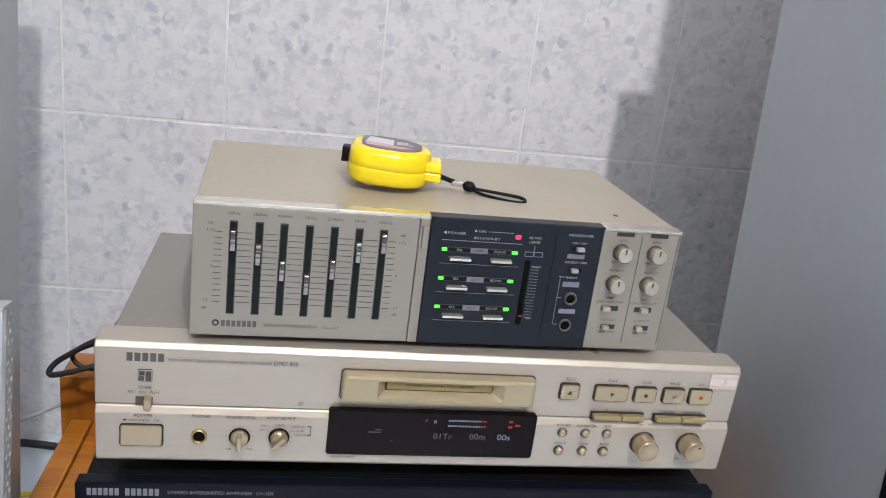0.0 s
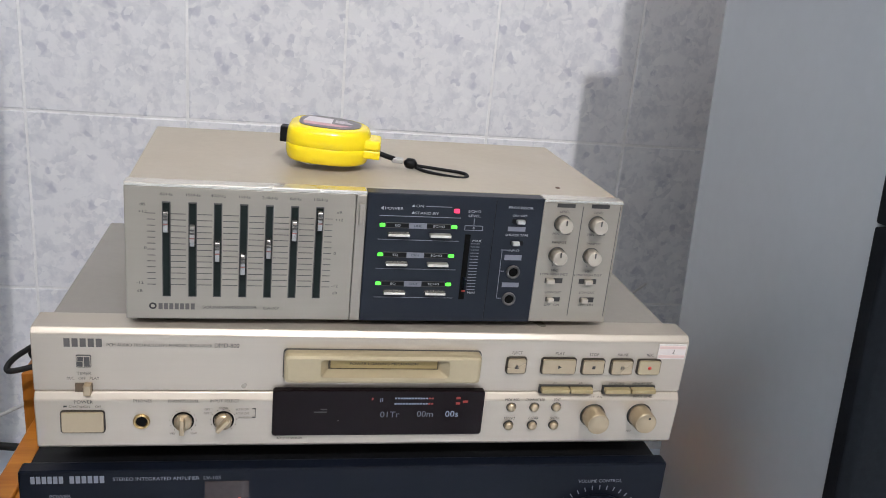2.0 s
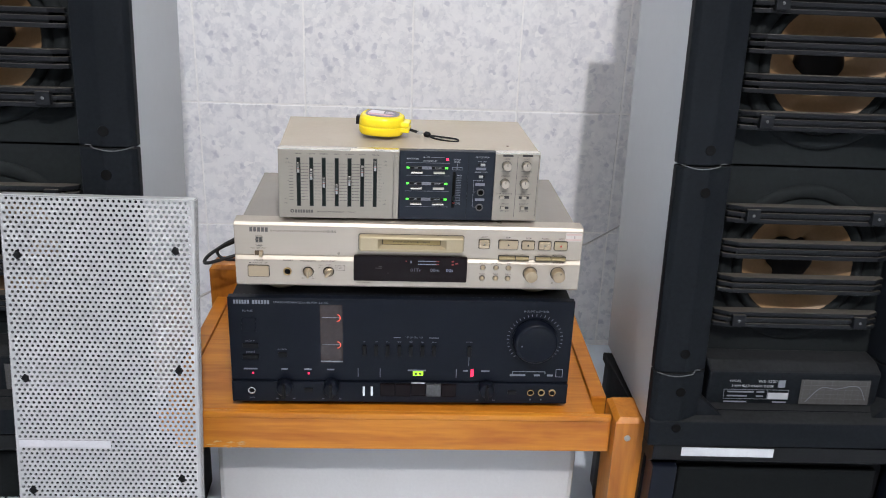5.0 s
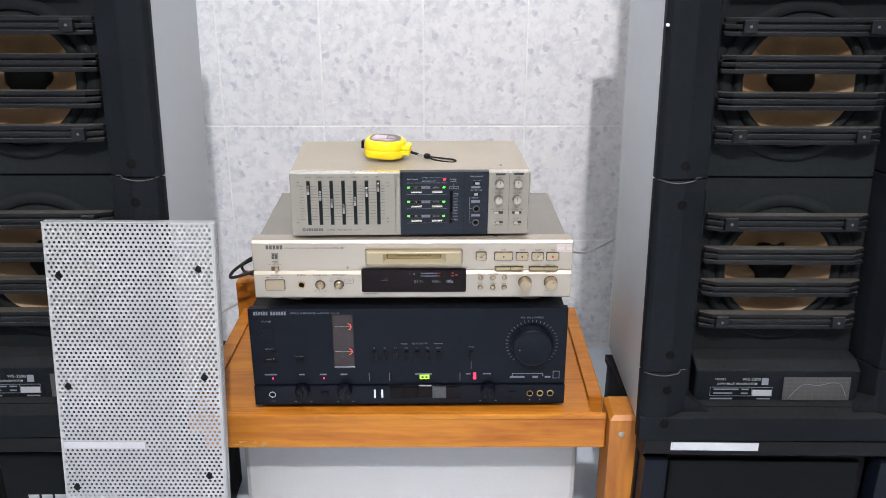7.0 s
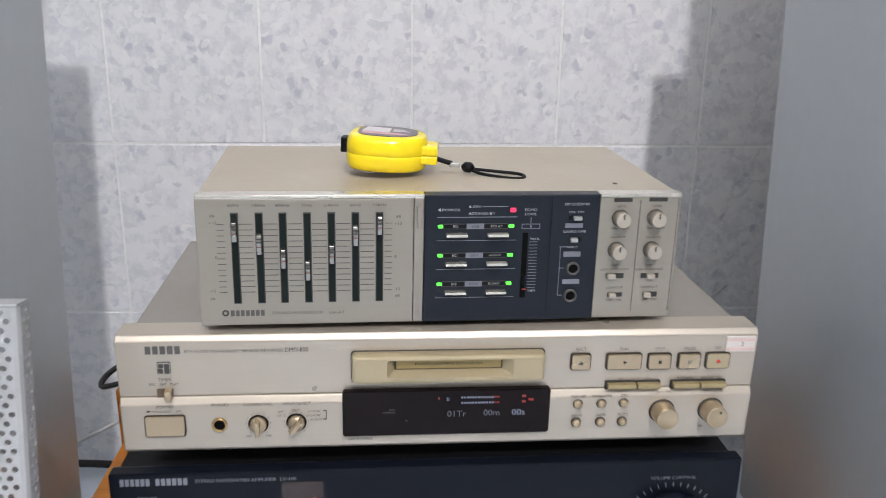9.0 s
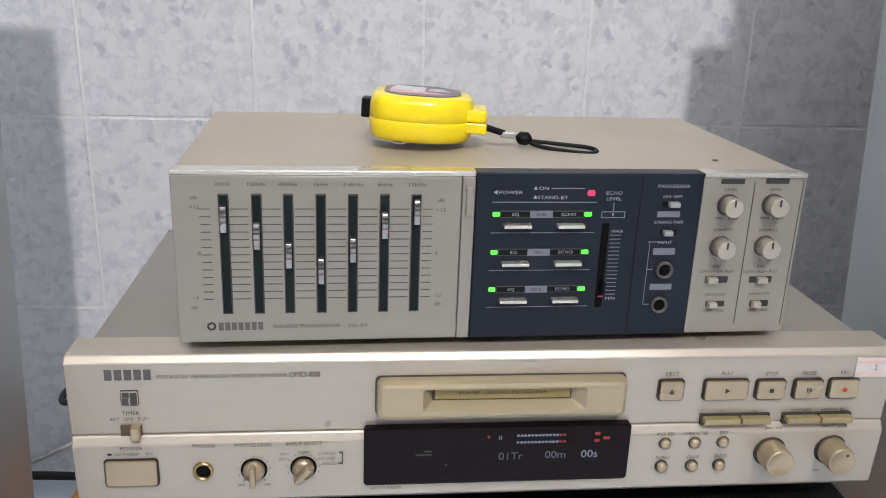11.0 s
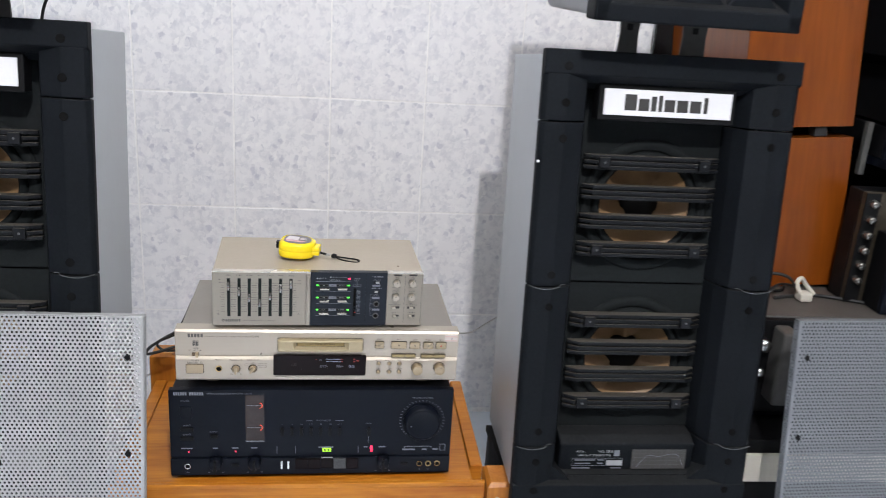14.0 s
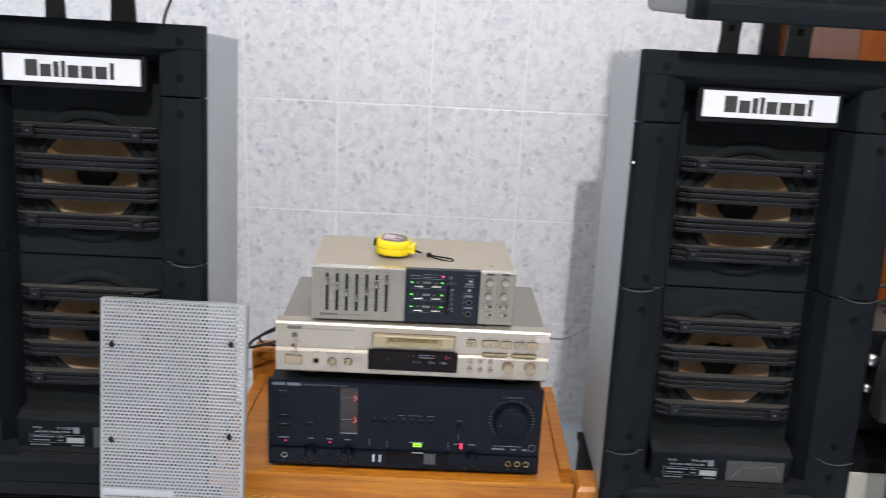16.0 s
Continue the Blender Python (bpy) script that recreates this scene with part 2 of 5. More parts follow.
CABLE_WHITE = material("grey_white_cable", (0.55, 0.53, 0.52), 0.5)
YELLOW = material("yellow_gloss_plastic", (0.90, 0.69, 0.008), 0.22, vary=0.03, spread=0.05, coat=0.2)
CREAM = material("cream_plastic", (0.60, 0.57, 0.50), 0.5, vary=0.05)
DUSTY_GREY = material("dusty_grey_metal", (0.07, 0.068, 0.066), 0.5, 0.2, vary=0.2, scale=12, dust=(0.10, 0.087, 0.076), dust_amount=0.7)
HORN_GREY = material("grey_horn_plastic", (0.30, 0.305, 0.31), 0.5, vary=0.06)
RED_LED, GREEN_LED = glow("red_led", (1.0, 0.025, 0.09), 1.5), glow("green_led", (0.10, 1.0, 0.06), 1.3)
LIME_LED = glow("lime_led", (0.45, 1.0, 0.04), 0.9)
ORANGE_GLOW, DIGIT = glow("red_pointer_glow", (1.0, 0.10, 0.05), 1.0), glow("display_digit", (0.26, 0.30, 0.40), 0.35)
RED_DIGIT = glow("display_red", (0.36, 0.03, 0.02), 0.3)

# ---- building tools ----
def part(name, bm, mat, parent=None, label=""):
    """Links a bmesh as one mesh object under a thing or a part."""
    me = bpy.data.meshes.new(name)
    bm.to_mesh(me)
    bm.free()
    me.materials.append(mat)
    ob = new(name, me)
    if parent is not None:
        ob.parent = parent
    if label:
        ob["label"] = label
    return ob


def thing(name, label, category, m=None, group="", kind=""):
    ob = tagged(new(name), label, category, group, kind)
    ob.empty_display_size = 0.02
    ob.matrix_basis = m or Matrix()
    return ob


def box(x0, x1, y0, y1, z0, z1, bevel=0.0, steps=2, bm=None):
    """A box, its edges rounded; added to bm where one is given."""
    made = bmesh.new()
    bmesh.ops.create_cube(made, size=1)
    for v in made.verts:
        v.co = Vector((x0 + (v.co.x + 0.5) * (x1 - x0), y0 + (v.co.y + 0.5) * (y1 - y0), z0 + (v.co.z + 0.5) * (z1 - z0)))
    if bevel:
        bmesh.ops.bevel(made, geom=made.edges[:], offset=bevel, segments=steps, affect="EDGES", profile=0.5)
        for f in made.faces:
            f.smooth = False
    return merge(bm, made)


def merge(bm, made):
    if bm is None:
        return made
    me = bpy.data.meshes.new("joined")
    made.to_mesh(me)
    made.free()
    bm.from_mesh(me)
    bpy.data.meshes.remove(me)
    return bm


def lathe(profile, m, segments=32, bm=None, ends=True):
    """Turns a profile of (radius, height) about z, then lays it by m. The ends are closed unless told otherwise."""
    made = bmesh.new()
    rings = []
    for r, h in profile:
        if r < 1e-6:
            rings.append([made.verts.new(m @ Vector((0, 0, h)))])
        else:
            rings.append([made.verts.new(m @ Vector((r * math.cos(a), r * math.sin(a), h))) for a in (2 * math.pi * i / segments for i in range(segments))])
    for a, b in zip(rings, rings[1:]):
        for i in range(segments):
            j = (i + 1) % segments
            if len(a) == 1:
                f = made.faces.new((a[0], b[j], b[i]))
            elif len(b) == 1:
                f = made.faces.new((a[i], a[j], b[0]))
            else:
                f = made.faces.new((a[i], a[j], b[j], b[i]))
            f.smooth = True
    for last in (rings[0], rings[-1]) if ends else ():
        if len(last) > 1:
            made.faces.new(last)
    bmesh.ops.recalc_face_normals(made, faces=made.faces[:])
    return merge(bm, made)


def facing(x, z, y=0.0):
    """Lays a lathe's axis along -y, towards the front, from (x, y, z)."""
    return pose(x, y, z, 90, 0, 0)


def round_knob(x, z, r, depth, y=0.0, segments=32):
    e = min(r, depth) * 0.15
    return lathe([(r * 1.04, -0.001), (r * 1.02, depth * 0.5), (r * 0.97, depth - e), (r * 0.97 - e, depth), (0, depth)], facing(x, z, y), segments)


def ring(x, z, r_in, r_out, depth, y=0.0, segments=28):
    return lathe([(r_in, -0.004), (r_in, depth * 0.7), (r_in * 0.6 + r_out * 0.4, depth), (r_out * 0.95, depth), (r_out, depth * 0.6), (r_out, -0.001)], facing(x, z, y), segments, None, False)


def prism(outline, axis, a, b, bevel=0.0, bm=None):
    """Pulls an outline of 2D points along an axis (0, 1 or 2) from a to b."""
    made = bmesh.new()

    def at(p, h):
        return [(h, p[0], p[1]), (p[0], h, p[1]), (p[0], p[1], h)][axis]

    low, high = [made.verts.new(at(p, a)) for p in outline], [made.verts.new(at(p, b)) for p in outline]
    made.faces.new(low), made.faces.new(high[::-1])
    for i in range(len(outline)):
        j = (i + 1) % len(outline)
        made.faces.new((low[i], high[i], high[j], low[j]))
    bmesh.ops.recalc_face_normals(made, faces=made.faces[:])
    if bevel:
        bmesh.ops.bevel(made, geom=made.edges[:], offset=bevel, segments=2, affect="EDGES", profile=0.5)
    return merge(bm, made)


def rounded(x0, x1, z0, z1, r, n=5):
    """A rectangle's outline with round corners."""
    out = []
    for cx, cz, a0 in ((x1 - r, z1 - r, 0), (x0 + r, z1 - r, 90), (x0 + r, z0 + r, 180), (x1 - r, z0 + r, 270)):
        for i in range(n + 1):
            a = radians(a0 + 90 * i / n)
            out.append((cx + r * math.cos(a), cz + r * math.sin(a)))
    return out


def tube(points, radius, sides=8):
    """A cable through points, smoothed."""
    pts = [Vector(p) for p in points]
    path = []
    for i in range(len(pts) - 1):
        p0, p1, p2, p3 = pts[max(i - 1, 0)], pts[i], pts[i + 1], pts[min(i + 2, len(pts) - 1)]
        for k in range(8):
            t = k / 8
            path.append(0.5 * (2 * p1 + (p2 - p0) * t + (2 * p0 - 5 * p1 + 4 * p2 - p3) * t * t + (3 * p1 - p0 - 3 * p2 + p3) * t ** 3))
    path.append(pts[-1])
    bm = bmesh.new()
    rings = []
    for i, p in enumerate(path):
        d = (path[min(i + 1, len(path) - 1)] - path[max(i - 1, 0)]).normalized()
        u = d.orthogonal().normalized() if i == 0 else (last - d * last.dot(d)).normalized()
        last = u
        v = d.cross(u)
        rings.append([bm.verts.new(p + radius * (math.cos(a) * u + math.sin(a) * v)) for a in (2 * math.pi * k / sides for k in range(sides))])
    for a, b in zip(rings, rings[1:]):
        for k in range(sides):
            f = bm.faces.new((a[k], a[(k + 1) % sides], b[(k + 1) % sides], b[k]))
            f.smooth = True
    bm.faces.new(rings[0]), bm.faces.new(rings[-1][::-1])
    bmesh.ops.recalc_face_normals(bm, faces=bm.faces[:])
    return bm


LETTERS = {}


def text(words, x, z, h, mat, parent, y=-0.0002, wide=1.0, align="CENTER", bold=0.0, width=0.0):
    """Words printed on a front: their middle (or left end) at x, z; h is the height of a capital, width the length of the line where it is known."""
    key = (words, align, bold)
    if key not in LETTERS:
        cu = bpy.data.curves.new("lettering", "FONT")
        cu.body, cu.size, cu.align_x, cu.align_y, cu.resolution_u, cu.offset = words, 1.0, align, "CENTER", 3, bold
        ob = new("lettering", cu)
        LETTERS[key] = bpy.data.meshes.new_from_object(ob.evaluated_get(bpy.context.evaluated_depsgraph_get()))
        bpy.data.objects.remove(ob)
        bpy.data.curves.remove(cu)
    me = LETTERS[key].copy()
    me.name = "lettering"
    me.materials.clear()
    me.materials.append(mat)
    s = 0.84 * h / 0.69
    wide *= 0.8
    if width:
        xs = [v.co.x for v in me.vertices]
        wide = width / (max(xs) - min(xs)) / s
    me.transform(Matrix.Translation((x, y, z)) @ pose(0, 0, 0, 90, 0, 0) @ Matrix.Diagonal((s * wide, s, 1, 1)))
    ob = new("lettering", me)
    ob.parent = parent
    return ob


def slab(name, rect, depth, mat, parent, y=0.0, bevel=0.0005, label=""):
    """A block that stands proud of a front by depth: rect is x0, x1, z0, z1."""
    return part(name, box(rect[0], rect[1], y - depth, y + 0.0015, rect[2], rect[3], min(bevel, depth * 0.45)), mat, parent, label)


def printed(name, rect, mat, parent, y=0.0, label=""):
    """A thin printed bar or line."""
    return part(name, box(rect[0], rect[1], y - 0.00025, y + 0.0003, rect[2], rect[3]), mat, parent, label)

# ---- the room ----
X0, X1, Y0, WALL = -1.75, 2.35, -3.4, 0.70
tagged(part("floor", box(X0 - 0.1, X1 + 0.1, Y0 - 0.1, WALL + 0.15, FLOOR - 0.08, FLOOR), FLOOR_TILE), "pale blue glossy tiled floor", "floor", kind="structure")
tagged(part("ceiling", box(X0 - 0.1, X1 + 0.1, Y0 - 0.1, WALL + 0.15, CEIL, CEIL + 0.1), PLASTER), "plain white ceiling", "ceiling", kind="structure")
wall = tagged(part("wall_north", box(X0 - 0.1, X1 + 0.1, WALL - 0.0030, WALL + 0.12, FLOOR, CEIL), GROUT), "wall clad in pale grey mottled tiles with white grout", "wall", kind="structure")
# south, west and east walls are unseen; they close the room and shape its light
tagged(part("wall_south", box(X0 - 0.1, X1 + 0.1, Y0 - 0.1, Y0, FLOOR, CEIL), DARK_PLASTER), "plain unseen wall, dark grey to dim reflections", "wall", kind="structure")
tagged(part("wall_west", box(X0 - 0.1, X0, Y0, WALL, FLOOR, CEIL), GREY_PLASTER), "plain unseen wall, grey to hold back bounced light", "wall", kind="structure")
tagged(part("wall_east", box(X1, X1 + 0.1, Y0, WALL, FLOOR, CEIL), GREY_PLASTER), "plain unseen wall, grey to hold back bounced light", "wall", kind="structure")

# ---- low wooden table ----
TABLE = pose(-0.012, 0, 0.457, 0, -1.0, 0)
table = thing("low_table", "low orange varnished wooden table with square posts", "table", TABLE)
part("tabletop", box(-0.290, 0.268, -0.0240, 0.36, -0.018, 0.0, 0.002), TABLE_WOOD, table)
part("front_rail", box(-0.318, 0.288, -0.0305, -0.0243, -0.056, -0.0083, 0.0012), TABLE_WOOD, table)
part("edge_strip", box(-0.316, 0.288, -0.0322, -0.0243, -0.0080, 0.0004, 0.0014), TABLE_WOOD, table)
for sx in (-0.312, 0.2685):
    part("side_rail", box(sx, sx + 0.0215, 0.0145, 0.3245, -0.055, 0.003, 0.002), TABLE_WOOD, table)
SCUFF = material("scuffed_bare_wood", (0.50, 0.33, 0.17), 0.6, vary=0.3)
rng = random.Random(5)
for i in range(14):
    sx, sz, sw = -0.225 + rng.uniform(-0.022, 0.022), -0.050 + rng.uniform(-0.006, 0.005), rng.uniform(0.002, 0.007)
    part("scuff", prism([(sx - sw, sz), (sx - sw * 0.3, sz - 0.0008), (sx + sw, sz + 0.0004), (sx + sw * 0.2, sz + 0.0010)], 1, -0.0307, -0.0304), SCUFF, table)
part("back_rail", box(-0.2735, 0.218, 0.335, 0.358, -0.06, -0.019, 0.0015), TABLE_WOOD, table)
for sx in (-0.372, 0.290):
    bm = prism([(sx, -0.048), (sx + 0.052, -0.048), (sx + 0.052, 0.014), (sx, 0.014)], 2, -0.262, 0.006)
    top = [e for e in bm.edges if all(v.co.z > 0 for v in e.verts)]
    bmesh.ops.bevel(bm, geom=top, offset=0.006, segments=1, affect="EDGES")
    leg = part("leg", bm, POST_WOOD, table)
    part("screw", lathe([(0.0042, -0.001), (0.0042, 0.0012), (0.003, 0.0018), (0, 0.0012)], facing(sx + 0.017, -0.022, -0.048), 16), KEY_GREY, leg, "steel screw head")
for sx in (-0.322, 0.2185):
    bm = prism([(sx, 0.325), (sx + 0.048, 0.325), (sx + 0.048, 0.375), (sx, 0.375)], 2, -0.262, 0.058)
    top = [e for e in bm.edges if all(v.co.z > 0.05 for v in e.verts)]
    bmesh.ops.bevel(bm, geom=top, offset=0.006, segments=1, affect="EDGES")
    part("leg", bm, POST_WOOD, table)

bm = prism(rounded(-0.265, 0.250, FLOOR + 0.001, 0.388, 0.035), 1, 0.03, 0.30, 0.008)
tagged(part("foam_box", bm, FOAM), "white foam packing block lying under the table", "foam block")

STRIP_PAPER = material("greyed_paper_strip", (0.52, 0.53, 0.56), 0.6)
WORN_GREY = material("worn_grey_edge", (0.085, 0.09, 0.095), 0.6, vary=0.5, scale=60)

# ---- tall loudspeakers with slatted fronts ----
SP_W, SP_H = 0.384, 0.703
SLAT_Y, WOOFER_Y, BAFFLE_Y = 0.037, 0.076, 0.076


def screw_hole(x, z, y, parent):
    part("screw_hole", lathe([(0.0064, -0.0005), (0.0060, 0.0007), (0.0052, 0.0006), (0, 0.0003)], facing(x, z, y), 16), HOLE, parent)


def slat(x0, x1, z, blocks, parent):
    """One louvre: three thin ribs with cut-back ends, and a mounting block at either end of the outer ones."""
    bm = bmesh.new()
    for dz, reach in ((0.0, 0.0), (-0.0085, 0.002), (-0.017, 0.004)):
        prism([(x0 + 0.016, SLAT_Y + 0.010 + reach), (x1 - 0.016, SLAT_Y + 0.010 + reach), (x1, SLAT_Y + 0.021), (x1, SLAT_Y + 0.029), (x0, SLAT_Y + 0.029), (x0, SLAT_Y + 0.021)], 2, z + dz - 0.0055, z + dz, 0.001, bm)
    box(x0 + 0.016, x1 - 0.016, SLAT_Y + 0.016, SLAT_Y + 0.027, z - 0.020, z - 0.003, 0, 1, bm)
    ob = part("slat", bm, SLAT_BLACK, parent)
    if blocks:
        for bx in (x0 + 0.028, x1 - 0.028):
            bl = part("mounting_block", box(bx - 0.0085, bx + 0.0085, SLAT_Y + 0.0060, SLAT_Y + 0.018, z - 0.019, z - 0.003, 0.001), SLAT_BLACK, ob)
            part("screw", lathe([(0.0022, -0.0003), (0.0018, 0.0005), (0, 0.0003)], facing(bx, z - 0.011, SLAT_Y + 0.006), 8), WORN_GREY, bl)


def woofer(z, parent):
    m = facing(0, z, WOOFER_Y) @ Matrix.Diagonal((1.05, 1.05, 1, 1))
    w = part("woofer", lathe([(0.0985, -0.0010), (0.0975, 0.0040), (0.092, 0.0060), (0.084, 0.0050), (0.082, 0.003), (0.0815, 0.0)], m, 48, None, False), BAFFLE, parent, "round woofer with brown paper cone")
    part("surround", lathe([(0.0815, 0.0), (0.079, 0.007), (0.0735, 0.009), (0.069, 0.003), (0.068, 0.0)], m, 48, None, False), BAFFLE, w)
    bm = bmesh.new()
    rings = []
    n = 72
    for r, h in ((0.070, 0.003), (0.062, -0.004), (0.050, -0.014), (0.038, -0.024), (0.024, -0.034)):
        ring_v = []
        for i in range(n):
            a = 2 * math.pi * i / n
            lobe = 0.014 * max(0, math.cos(3 * (a - math.pi / 2))) * (0.072 - r) / 0.046
            ring_v.append(bm.verts.new(m @ Vector((r * math.cos(a), r * math.sin(a), h + lobe))))
        rings.append(ring_v)
    for a, b in zip(rings, rings[1:]):
        for i in range(n):
            bm.faces.new((a[i], a[(i + 1) % n], b[(i + 1) % n], b[i])).smooth = True
    bmesh.ops.recalc_face_normals(bm, faces=bm.faces[:])
    part("cone", bm, CONE, w, "brown paper cone")
    part("dust_cap", lathe([(0.030, -0.032), (0.029, -0.022), (0.024, -0.017), (0.012, -0.014), (0, -0.013)], m, 32), BLACK, w)


def holed_plate(x0, x1, z0, z1, zc, r, y, thick, n=64):
    """A board with one round hole, its rim turned back."""
    bm = bmesh.new()
    outer, inner, back = [], [], []
    for k in range(n):
        a = 2 * math.pi * (k + 0.5) / n
        c, d = math.cos(a), math.sin(a)
        reach = min(v for v in ((x1 if c > 0 else x0) / c, ((z1 if d > 0 else z0) - zc) / d) if v > 0)
        outer.append(bm.verts.new((c * reach, y, zc + d * reach)))
        inner.append(bm.verts.new((c * r, y, zc + d * r)))
        back.append(bm.verts.new((c * r, y + thick, zc + d * r)))
    for k in range(n):
        q = (k + 1) % n
        bm.faces.new((outer[k], outer[q], inner[q], inner[k]))
        bm.faces.new((inner[k], inner[q], back[q], back[k]))
    for sx in (x0, x1):
        for sz in (z0, z1):
            near = sorted(outer, key=lambda v: (v.co.x - sx) ** 2 + (v.co.z - sz) ** 2)[:2]
            bm.faces.new((near[0], bm.verts.new((sx, y, sz)), near[1]))
    bmesh.ops.recalc_face_normals(bm, faces=bm.faces[:])
    return bm


def tall_speaker(m, group):
    """Origin: the middle of the front frame's lower edge."""
    sp = thing("loudspeaker", "tall black slatted loudspeaker with silver-grey cabinet and white nameplate", "loudspeaker", m, group)
    h, w = SP_H, SP_W / 2
    cab = box(-w + 0.004, w - 0.004, 0.0225, 0.302, 0.012, h - 0.008, 0.002)
    mouth = min(cab.faces, key=lambda f: f.calc_center_median().y)
    bmesh.ops.inset_region(cab, faces=[mouth], thickness=0.012)
    for v in bmesh.ops.extrude_face_region(cab, geom=[mouth])["geom"]:
        if isinstance(v, bmesh.types.BMVert):
            v.co.y += 0.18
    bmesh.ops.delete(cab, geom=[mouth], context="FACES_ONLY")
    for v in cab.verts:
        v.co.x *= 1 - 0.062 * (v.co.y - 0.0225) / 0.2795
    part("cabinet", cab, SILVER_PAINT, sp, "silver-grey painted cabinet")
    part_z = (0.026, 0.3478, h - 0.032)
    for z0, z1, zc in ((part_z[1] + 0.0012, part_z[2], 0.473), (part_z[0], part_z[1] - 0.0012, 0.2225)):
        part("baffle", holed_plate(-w + 0.024, w - 0.024, z0, z1, zc, 0.102, BAFFLE_Y, 0.012), BAFFLE, sp)
    part("inner_wall", box(-w + 0.024, w - 0.024, 0.150, 0.155, 0.026, h - 0.032), HOLE, sp)
    # side columns, in two storeys with a rounded joint between
    cuts = [(0.1000, 0.3565), (0.3585, 0.6010)]
    holes = {0.1000: (0.125, 0.3265), 0.3585: (0.376, 0.578)}
    for side in (-1, 1):
        for z0, z1 in cuts:
            o = [(side * w, 0.022), (side * w, 0.008), (side * (w - 0.006), 0.001), (side * (w - 0.012), 0.0), (side * (w - 0.036), 0.0), (side * (w - 0.066), 0.014), (side * (w - 0.076), 0.044), (side * (w - 0.080), 0.0755), (side * (w - 0.066), 0.0755), (side * (w - 0.066), 0.022)]
            bm = prism(o, 2, z0, z1, 0.0016)
            col = part("column", bm, SPEAKER_BLACK, sp)
            for z in holes[z0]:
                screw_hole(side * (w - 0.0343), z, 0.0, col)
            if side < 0 and z0 > 0.2:
                part("paint_chip", box(-w - 0.0006, -w + 0.003, 0.0035, 0.0075, 0.542, 0.5455, 0.0006), PAPER, col, "small white chip in the edge")
            if z0 > 0.05:
                arc = [(side * (w - 0.002 - 0.056 * k / 10), -0.0004 + (0.008 if k > 8 else 0), z0 + 0.001 - 0.0055 * math.sin(math.pi * min(k / 9, 1))) for k in range(11)]
                part("worn_joint", tube(arc, 0.0007, 5), WORN_GREY, col, "pale worn edge of the joint")
    # head: a lintel that slopes in to the nameplate
    for name, z0, z1, zi in (("head_frame", 0.6030, h, h - 0.034), ("foot_frame", 0.0, 0.0985, 0.034)):
        bm = bmesh.new()
        up = name == "head_frame"
        za, zb = (z1, zi) if up else (z0, zi)
        deep = z0 if up else z1
        prism([(0.0, za), (0.0, zb), (0.022, zb - 0.011 if up else zb + 0.007), (0.022, za)], 0, -w, w, 0.002, bm)
        zi = za - 0.022 if up else za + 0.026
        zd = zb - 0.020 if up else zb + 0.012
        prism([(0.0225, zi), (0.0225, zb - 0.011 if up else zb + 0.007), (0.040, zd), (0.074, zd), (0.074, zi)], 0, -w + 0.024, w - 0.024, 0, bm)
        for side in (-1, 1):
            o = [(side * w, 0.022), (side * w, 0.008), (side * (w - 0.006), 0.001), (side * (w - 0.012), 0.0), (side * (w - 0.036), 0.0), (side * (w - 0.066), 0.014), (side * (w - 0.076), 0.044), (side * (w - 0.080), 0.0755), (side * (w - 0.066), 0.0755), (side * (w - 0.066), 0.022)]
            prism(o, 2, min(deep, zb), max(deep, zb), 0.0016, bm)
            if up:
                continue
            wedge = [(side * (w - 0.036), zb), (side * (w - 0.10), zb), (side * (w - 0.036), zb + 0.05)]
            prism(wedge, 1, 0.012, 0.05, 0.0, bm)
        fr = part(name, bm, SPEAKER_BLACK, sp)
        for side in (-1, 1):
            for z in ((0.680, 0.629) if up else (0.025, 0.074)):
                screw_hole(side * (w - 0.0343), z, 0.0, fr)
    # nameplate and the black holder behind it
    holder = part("nameplate_holder", box(-0.104, 0.104, 0.0208, 0.052, 0.606, 0.658, 0.002), BLACK, sp)
    plate = part("nameplate", box(-0.097, 0.097, 0.0176, 0.0210, 0.6138, 0.6516, 0.0008), PAPER, holder, "white nameplate with a bold black mark")
    for x0, x1, z1 in ((-0.066, -0.048, 0.6447), (-0.045, -0.029, 0.6390), (-0.026, -0.018, 0.6430), (-0.015, -0.009, 0.6447), (-0.006, 0.010, 0.6390), (0.013, 0.030, 0.6390), (0.033, 0.050, 0.6390), (0.054, 0.060, 0.6447)):
        printed("mark", (x0, x1, 0.6215, z1), INK, plate, 0.0176)
    # woofers behind louvres
    for z in (0.473, 0.2225):
        woofer(z, sp)
    for i, z in enumerate((0.5551, 0.5093, 0.4637, 0.4199, 0.3048, 0.2593, 0.2139, 0.1679)):
        slat(-0.1065, 0.1065, z - 0.003, i % 4 in (0, 3), sp)
    # rating plate on its sloping box
    bm = prism([(0.036, 0.033), (0.030, 0.090), (0.046, 0.100), (0.0750, 0.104), (0.0750, 0.033)], 0, -0.112, 0.112, 0.003)
    rb = part("rating_box", bm, SPEAKER_BLACK, sp)
    y = 0.0295
    text("MODEL", -0.078, 0.0775, 0.0036, WHITE_INK, rb, y, 1.3)
    text("WS-3200", -0.036, 0.0775, 0.0048, WHITE_INK, rb, y, 1.4)
    text("2-WAY MULTI SPEAKER SYSTEM", -0.055, 0.0708, 0.0036, WHITE_INK, rb, y, 1.1, bold=0.01)
    y = 0.0305
